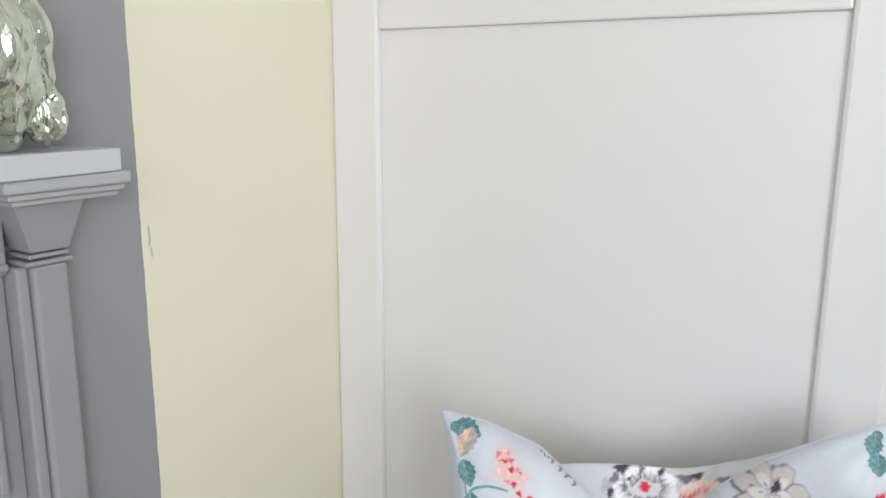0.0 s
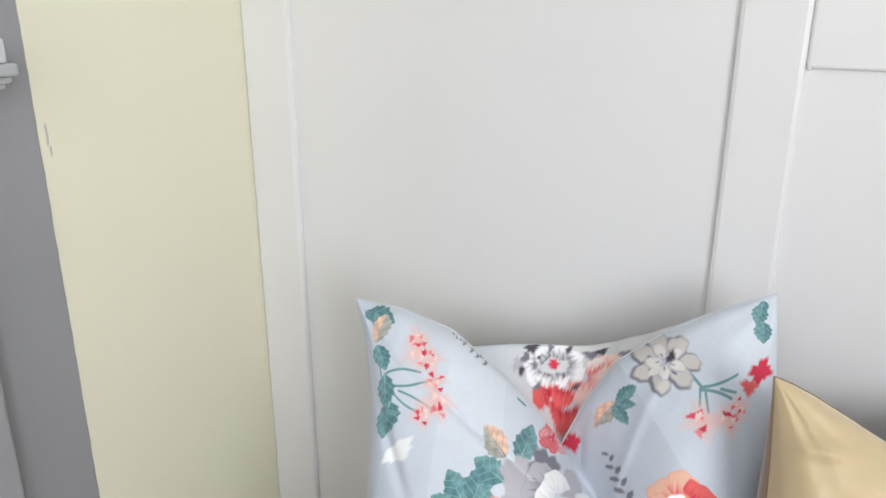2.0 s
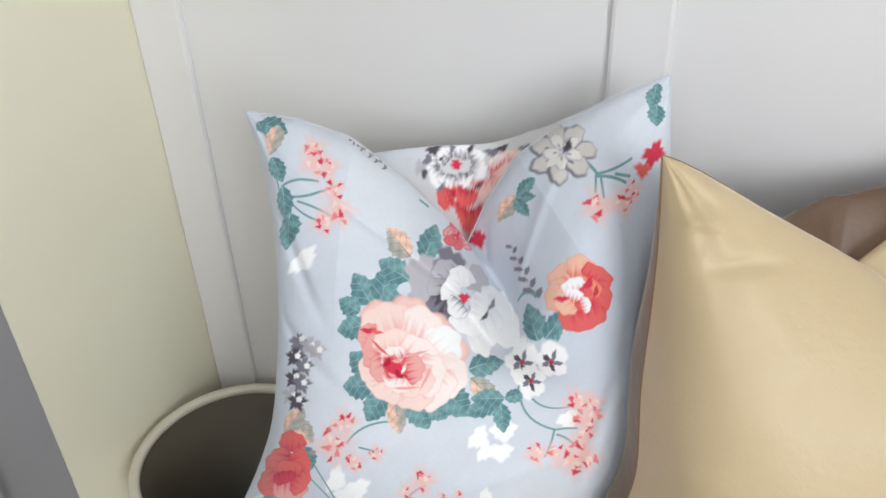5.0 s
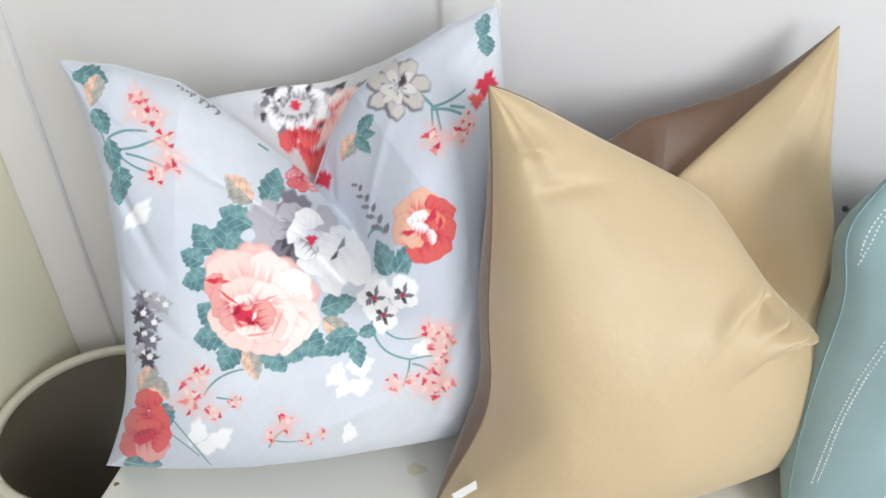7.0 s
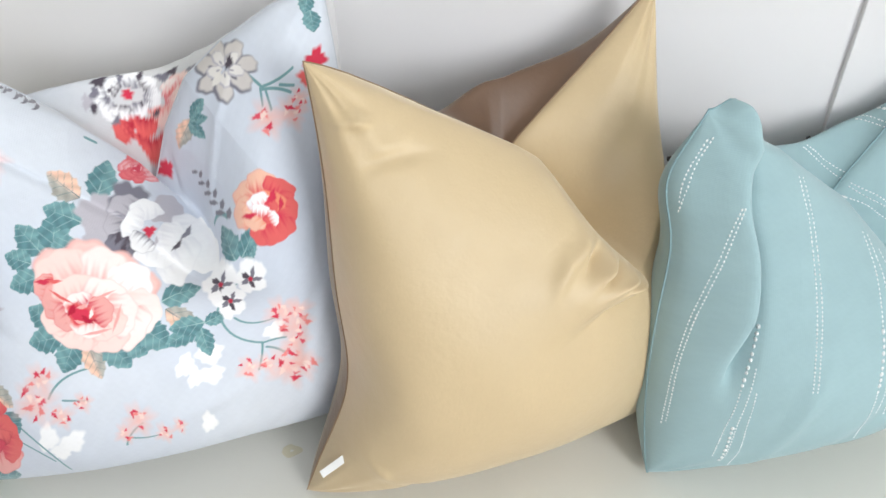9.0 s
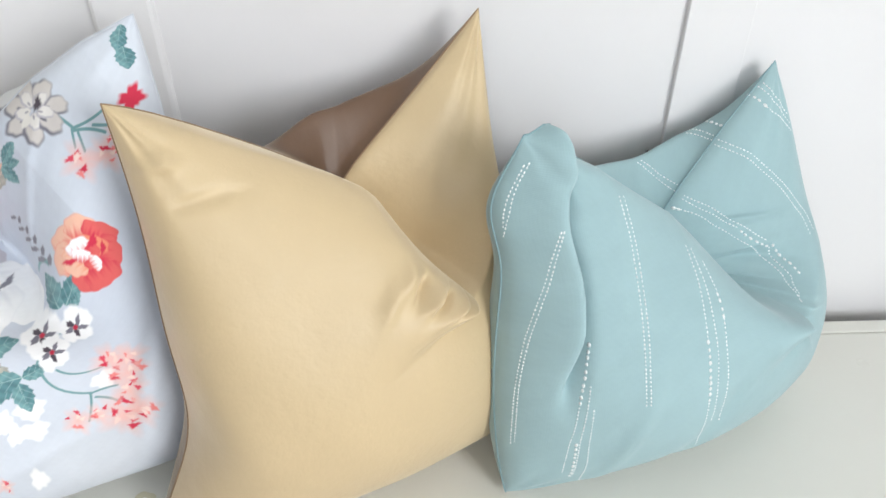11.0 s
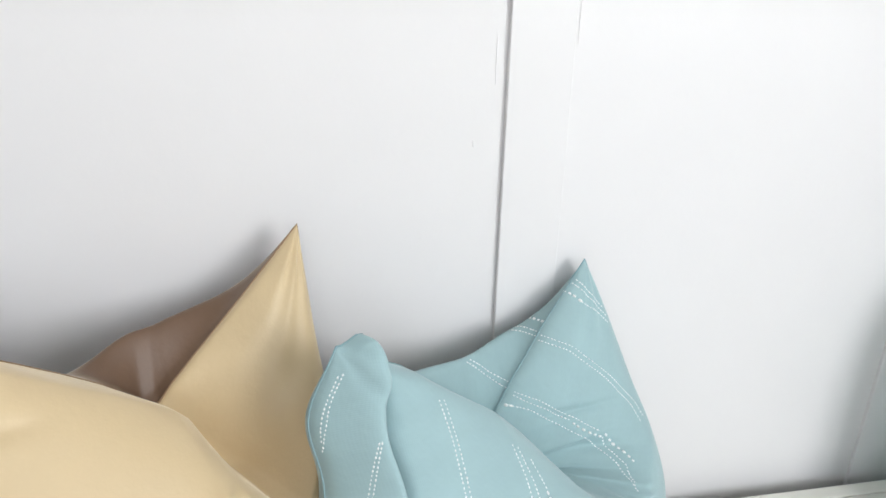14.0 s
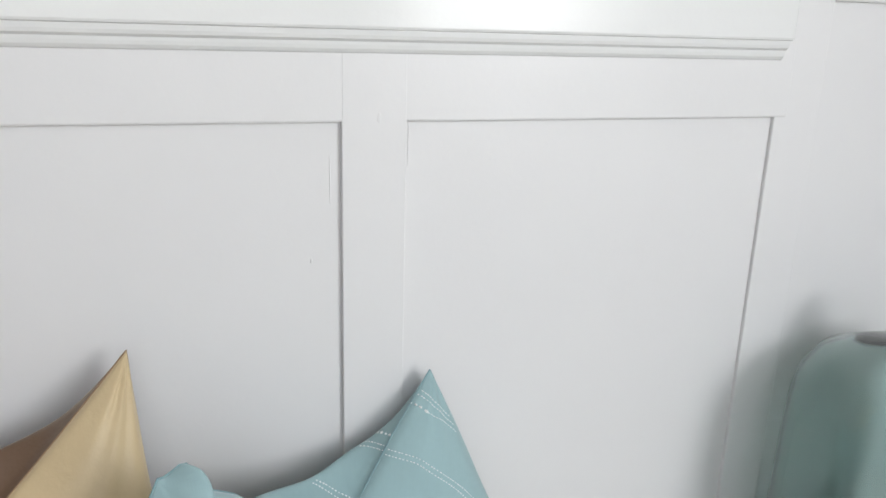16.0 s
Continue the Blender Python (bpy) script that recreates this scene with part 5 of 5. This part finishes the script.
def stitching(c, side, rows, parent, material):
    """White thread stitches lying on the cover, as small flat beads."""
    ball = bmesh.new()
    bmesh.ops.create_icosphere(ball, subdivisions=1, radius=1.0)
    beads = np.array([v.co[:] for v in ball.verts])
    tris = np.array([[v.index for v in f.verts] for f in ball.faces])
    ball.free()
    verts, faces = [], []
    rs = np.random.RandomState(40 + side)
    for bold, line in rows:
        pts = np.array(line)
        fine = np.linspace(0, len(pts) - 1, 240)
        x, y = (np.interp(fine, np.arange(len(pts)), pts[:, k]) for k in (0, 1))
        for _ in range(160):
            x[1:-1], y[1:-1] = (x[:-2] + x[1:-1] + x[2:]) / 3, (y[:-2] + y[1:-1] + y[2:]) / 3
        p = cushion_surface(x, y, side, c)
        run = np.concatenate([[0], np.cumsum(np.linalg.norm(np.diff(p, axis=0), axis=1))])
        gap = 0.0078 if bold else 0.0046
        at = np.arange(0, run[-1], gap)
        at = at + rs.uniform(-0.12, 0.12, len(at)) * gap
        px, py = np.interp(at, run, x), np.interp(at, run, y)
        along = cushion_surface(np.interp(at + 0.002, run, x), np.interp(at + 0.002, run, y), side, c) - cushion_surface(np.interp(at - 0.002, run, x), np.interp(at - 0.002, run, y), side, c)
        e = 0.004
        du = cushion_surface(np.clip(px + e, -1, 1), py, side, c) - cushion_surface(np.clip(px - e, -1, 1), py, side, c)
        dv = cushion_surface(px, np.clip(py + e, -1, 1), side, c) - cushion_surface(px, np.clip(py - e, -1, 1), side, c)
        nrm = np.cross(du, dv) * side
        mid = cushion_surface(px, py, side, c)
        for m, t, w in zip(mid, along, nrm):
            t = t / (np.linalg.norm(t) + 1e-9)
            w = w / (np.linalg.norm(w) + 1e-9)
            k = rs.uniform(0.8, 1.15)
            long, wide = (0.0031 * k, 0.0022 * k) if bold else (0.0017 * k, 0.0010 * k)
            faces.extend((tris + len(verts) * 12).tolist())
            verts.append(m + beads[:, :1] * t * long + beads[:, 1:2] * np.cross(w, t) * wide + beads[:, 2:] * w * 0.0007)
    me = bpy.data.meshes.new("stitching")
    me.from_pydata(np.concatenate(verts).tolist(), [], faces)
    me.polygons.foreach_set("use_smooth", [True] * len(faces))
    me.materials.append(material)
    ob = new("stitching", me)
    ob.parent = parent
    return tagged(ob, "white thread stitches in broken stripes", kind="stuff")


white_thread = mat("white_thread", (0.80, 0.83, 0.82), 0.85)
stitching(TEAL, 1, STRIPES_FRONT, teal, white_thread)
stitching(TEAL, -1, STRIPES_BACK, teal, white_thread)
# care label in the gold cushion's lower seam, thread knots at the teal one's zip ends
bm = box(bmesh.new(), -0.022, 0.022, -0.0006, 0.0006, -0.0042, 0.0042, 0.0003)
for k in range(5):
    box(bm, -0.016 + k * 0.006, -0.012 + k * 0.006, -0.001, -0.0005, -0.002, 0.001)
tag = part("care_label", bm, mat("white_ribbon", (0.8, 0.8, 0.78), 0.7), gold, "small white woven label")
tag_at = cushion_surface(np.array([-0.968]), np.array([-0.743]), 1, GOLD)[0] + np.array((0.0, -0.005, 0.004))
tag.matrix_local = look(tuple(tag_at), (0.85, -0.9, 1.2)) @ pose(0, 0, 0, 90, 0, 0) @ pose(0, 0, 0, 0, -34, 0)
for place in ((1.366, -0.012, 0.742), (1.155, -0.18, 0.811)):
    bm = bmesh.new()
    bmesh.ops.create_icosphere(bm, subdivisions=2, radius=0.0035)
    for w in bm.verts:
        w.co *= 1 + 0.35 * noise.noise(w.co * 600 + Vector(place) * 9)
        w.co += Vector(place)
    part("thread_knot", bm, thread_dark, teal, "dark thread end", smooth=True)

# ---- bench ----
BENCH = painted("bench_paint", (0.76, 0.745, 0.69), (0.71, 0.70, 0.63), 0.38, 30, 0.35)
bench = tagged(new("bench"), "off-white painted wooden chest bench against the wall", "bench")
BX0, BX1, BY0 = 0.362, 2.6, -0.50
part("lid", box(bmesh.new(), BX0, BX1, BY0, -0.058, 0.425, 0.45, 0.003), BENCH, bench)
part("hinge_rail", box(bmesh.new(), BX0, BX1, -0.0565, -0.032, 0.425, 0.4497, 0.002), BENCH, bench)
part("body", box(bmesh.new(), BX0 + 0.015, BX1 - 0.015, BY0 + 0.02, -0.04, 0.0, 0.4245, 0.003), BENCH, bench)
resin = painted("yellowed_knot", (0.60, 0.545, 0.37), (0.66, 0.62, 0.48), 0.4)
rust = mat("rust_fleck", (0.2, 0.09, 0.03), 0.8)


def fleck(name, x, y, r, material, ring=0.0, seed=0):
    """An uneven spot in the bench paint, or a ring with the paint left in its middle."""
    bm = bmesh.new()
    n = 22
    rows = []
    for rad, z in ((r, 0.4499), (r * 0.9, 0.4504), (max(r * ring, 0.0005), 0.4504), (max(r * ring * 0.9, 0.0004), 0.4499)):
        rows.append([bm.verts.new((x + rad * (1 + 0.18 * math.sin(2 * a + seed) + 0.08 * math.sin(5 * a + seed)) * math.cos(a) * 1.15,
                                   y + rad * (1 + 0.18 * math.sin(3 * a + seed)) * math.sin(a), z)) for a in [k * math.tau / n for k in range(n)]])
    for p, q in zip(rows, rows[1:]):
        for k in range(n):
            bm.faces.new((p[k], p[(k + 1) % n], q[(k + 1) % n], q[k]))
    return part(name, bm, material, bench)


fleck("knot", 0.729, -0.309, 0.010, resin, 0.2, 1)
fleck("knot", 1.764, -0.184, 0.0105, resin, 0.3, 2)
fleck("knot", 1.763, -0.267, 0.012, resin, 0.6, 3)
fleck("knot", 1.70, -0.12, 0.009, BENCH, 0.6, 4)
fleck("fleck", 1.065, -0.262, 0.003, rust, 0, 5)
fleck("fleck", 0.371, -0.40, 0.003, rust, 0, 6)
fleck("fleck", 1.79, -0.155, 0.002, rust, 0, 7)

# ---- waste bin ----
CREAM_TIN = painted("cream_enamel", (0.72, 0.68, 0.56), (0.68, 0.64, 0.52), 0.35)
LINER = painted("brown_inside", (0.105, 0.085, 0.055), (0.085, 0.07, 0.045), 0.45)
waste_bin = tagged(new("waste_bin"), "round cream waste bin with a dark inside, on the floor", "bin")
waste_bin.location = (0.187, -0.198, 0)
part("shell", lathe(bmesh.new(), [(0, 0), (0.125, 0), (0.13, 0.004), (0.164, 0.2865), (0.160, 0.2865), (0.126, 0.01), (0, 0.01)], 64), CREAM_TIN, waste_bin, smooth=True)
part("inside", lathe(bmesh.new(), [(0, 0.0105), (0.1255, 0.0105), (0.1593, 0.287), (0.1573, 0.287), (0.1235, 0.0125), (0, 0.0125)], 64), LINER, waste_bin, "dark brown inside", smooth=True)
part("rim", lathe(bmesh.new(), [(0.1605, 0.284), (0.168, 0.285), (0.1715, 0.289), (0.172, 0.294), (0.170, 0.299), (0.165, 0.3015), (0.158, 0.3015), (0.1545, 0.298), (0.1545, 0.290), (0.1575, 0.2865), (0.1605, 0.284)], 64), CREAM_TIN, waste_bin, "thick cream rim", smooth=True)

# ---- fireplace side: surround, loose board, ornament ----
surround = tagged(new("fire_surround"), "grey painted fire surround with moulded pilaster", "fireplace")


def block(name, x0, x1, y0, y1, z0, z1, bevel=0.003, material=GREY):
    return part(name, box(bmesh.new(), x0, x1, y0, y1, z0, z1, bevel), material, surround)


LIGHT_GREY = painted("pale_grey_paint", (0.45, 0.452, 0.465), (0.42, 0.42, 0.435), 0.4)
block("capital", 0.003, 0.082, -0.552, -0.419, 1.186, 1.199, 0.003, LIGHT_GREY)
block("capital", 0.003, 0.076, -0.546, -0.424, 1.179, 1.1855, 0.002, LIGHT_GREY)
block("capital", 0.003, 0.070, -0.540, -0.428, 1.173, 1.1785, 0.002, LIGHT_GREY)


def taper(bm, y0, y1, x1, z0, Y0, Y1, X1, z1):
    """A block whose foot (y0..y1, x1 deep) differs from its head."""
    lo = [bm.verts.new(q) for q in ((0.003, y0, z0), (x1, y0, z0), (x1, y1, z0), (0.003, y1, z0))]
    hi = [bm.verts.new(q) for q in ((0.003, Y0, z1), (X1, Y0, z1), (X1, Y1, z1), (0.003, Y1, z1))]
    bm.faces.new(lo)
    bm.faces.new(hi)
    for k in range(4):
        bm.faces.new((lo[k], lo[(k + 1) % 4], hi[(k + 1) % 4], hi[k]))
    return bm


part("corbel", taper(bmesh.new(), -0.514, -0.474, 0.046, 1.1225, -0.534, -0.462, 0.060, 1.1725), GREY, surround)
block("necking", 0.003, 0.0455, -0.519, -0.470, 1.108, 1.113, 0.0015)
block("necking", 0.003, 0.0448, -0.516, -0.473, 1.1155, 1.120, 0.0015)
block("pilaster", 0.003, 0.043, -0.512, -0.475, 0.14, 1.1075, 0.004)
block("pilaster_edge", 0.003, 0.036, -0.526, -0.5125, 0.14, 1.1075, 0.003)
block("frieze", 0.003, 0.024, -1.9, -0.5265, 1.10, 1.1725, 0.003)
block("frieze_bead", 0.0245, 0.0275, -1.9, -0.527, 1.104, 1.112, 0.002)
block("plinth", 0.003, 0.055, -0.52, -0.455, 0.0, 0.139, 0.004)
block("panel", 0.003, 0.014, -1.9, -0.5265, 0.0, 1.0995, 0.002)
block("panel_bead", 0.0145, 0.026, -0.72, -0.561, 0.872, 0.884, 0.003)
block("panel_bead", 0.0145, 0.026, -0.5605, -0.549, 0.872, 1.0995, 0.003)

BOARD = painted("white_board", (0.60, 0.61, 0.63), (0.57, 0.58, 0.60), 0.4)
bm = box(bmesh.new(), -0.035, 0.035, -0.34, 0.0, 0.0, 0.0235, 0.002)
board = tagged(new("mantel_board", mesh("mantel_board", bm, BOARD)), "loose white painted board lying on the mantel shelf", "board")
board.matrix_world = pose(0.046, -0.431, 1.1992, 0, 0, 3)
mark = bmesh.new()
box(mark, 0.0352, 0.0358, -0.137, -0.1355, 0.004, 0.016)
part("pencil_mark", mark, mat("pencil", (0.2, 0.2, 0.22), 0.8), board, "dark pencil stroke")

SILVER = mat("silvered_glass", (0.64, 0.68, 0.58), 0.09, 1.0)
# mottled darker green in the colour stands in for reflections of a dim room
reflection_tint = mixed(SILVER, blotch(SILVER, 60, 4, -0.4, 1.2).outputs[0], (0.50, 0.54, 0.42), (0.74, 0.77, 0.70))
SILVER.node_tree.links.new(colour_out(reflection_tint), SILVER.node_tree.nodes["Principled BSDF"].inputs["Base Color"])
bump(SILVER, blotch(SILVER, 45, 3, 0, 1, coords(SILVER, (1, 1, 0.45))).outputs[0], 0.5, 0.006)


def crinkled(size, centre, taper_top, seed):
    """A blown glass lump with long upright folds and dimples."""
    bm = bmesh.new()
    bmesh.ops.create_icosphere(bm, subdivisions=6, radius=1.0)
    for w in bm.verts:
        q = w.co.copy()
        k = 1.0 - taper_top * smooth(np.array((q.z + 0.1) / 1.1)).item()
        fold = noise.noise(Vector((q.x * 3.2 + seed, q.y * 3.2, q.z * 1.4)))
        dimple = noise.noise(Vector((q.x * 6.5, q.y * 6.5 + seed, q.z * 2.6)))
        crease = abs(noise.noise(Vector((q.x * 4.5, q.y * 4.5, q.z * 1.8 + seed))))
        w.co = Vector((q.x * size[0] * k, q.y * size[1] * k, q.z * size[2])) + q * size[0] * (0.19 * fold + 0.12 * dimple - 0.16 * crease)
        w.co += Vector(centre)
        w.co.z = max(w.co.z, 0.0)
    return bm


ornament = tagged(new("ornament", mesh("ornament", crinkled((0.066, 0.096, 0.12), (0, 0, 0.112), 0.6, 0), SILVER, True)), "crinkled silvered glass ornament on the white board", "ornament")
ornament.location = (0.045, -0.573, 1.2230)
part("side_lobe", crinkled((0.019, 0.021, 0.031), (0.020, 0.075, 0.036), 0.1, 4), SILVER, ornament, smooth=True)

# ---- cream wall: ragged edge of the grey paint, chip in the plaster ----
bm = bmesh.new()
rows = []
rs = random.Random(4)
for k in range(240):
    z = 0.002 + k * 0.0104
    w = 0.0016 + 0.0022 * abs(noise.noise(Vector((0, 0, z * 9)))) + 0.0012 * rs.random()
    rows.append([bm.verts.new((x, y, z)) for x, y in ((0.0, -0.3565), (0.0012, -0.3565), (0.0012, -0.3565 + w * 0.7), (0.0, -0.3565 + w))])
for p, q in zip(rows, rows[1:]):
    for k in range(3):
        bm.faces.new((p[k], p[k + 1], q[k + 1], q[k]))
part("paint_edge", bm, GREY, wall_west, "ragged grey paint edge")
plaster = mat("bare_plaster", (0.56, 0.54, 0.50), 0.9)
for y, z, w, h in ((-0.3435, 1.108, 0.0016, 0.013), (-0.3415, 1.088, 0.0012, 0.007), (-0.3445, 1.098, 0.001, 0.004)):
    bm = bmesh.new()
    bmesh.ops.create_icosphere(bm, subdivisions=3, radius=1.0)
    for q in bm.verts:
        k = 1 + 0.45 * noise.noise(q.co * 2.3 + Vector((y, z, 0)) * 40)
        q.co = Vector((q.co.x * 0.0005, y + q.co.y * w * k, z + q.co.z * h * k))
    part("paint_chip", bm, plaster, wall_west, "chipped patch", smooth=True)

# ---- glass carboy ----
GLASS = mat("teal_glass", (0.70, 0.815, 0.80), 0.03)
gb = GLASS.node_tree.nodes["Principled BSDF"]
gb.inputs["Transmission Weight"].default_value = 1.0
gb.inputs["IOR"].default_value = 1.45
outer = [(0, 0.004), (0.05, 0.004), (0.118, 0.0), (0.136, 0.008), (0.151, 0.03), (0.152, 0.10), (0.150, 0.20), (0.148, 0.30), (0.145, 0.345), (0.137, 0.380), (0.118, 0.410), (0.085, 0.425), (0.05, 0.432), (0.034, 0.437), (0.028, 0.447), (0.027, 0.487)]
inner = [(0.0225, 0.487), (0.0235, 0.447), (0.03, 0.4325), (0.083, 0.4205), (0.115, 0.4055), (0.133, 0.377), (0.1405, 0.345), (0.1435, 0.30), (0.1455, 0.20), (0.1475, 0.10), (0.146, 0.035), (0.128, 0.013), (0.05, 0.011), (0, 0.011)]
carboy = tagged(new("glass_carboy"), "large round-shouldered teal glass carboy on the bench", "jar")
carboy.location = (2.170, -0.168, 0.4502)
part("body", lathe(bmesh.new(), [(r * 1.09 if r > 0.04 else r, z) for r, z in outer + inner], 72), GLASS, carboy, smooth=True)
part("neck_ring", lathe(bmesh.new(), [(0.0272, 0.440), (0.036, 0.443), (0.039, 0.452), (0.0385, 0.466), (0.035, 0.474), (0.0272, 0.476), (0.0272, 0.440)], 48), mat("dark_green_glass", (0.03, 0.07, 0.06), 0.1), carboy, "dark glass ring", smooth=True)
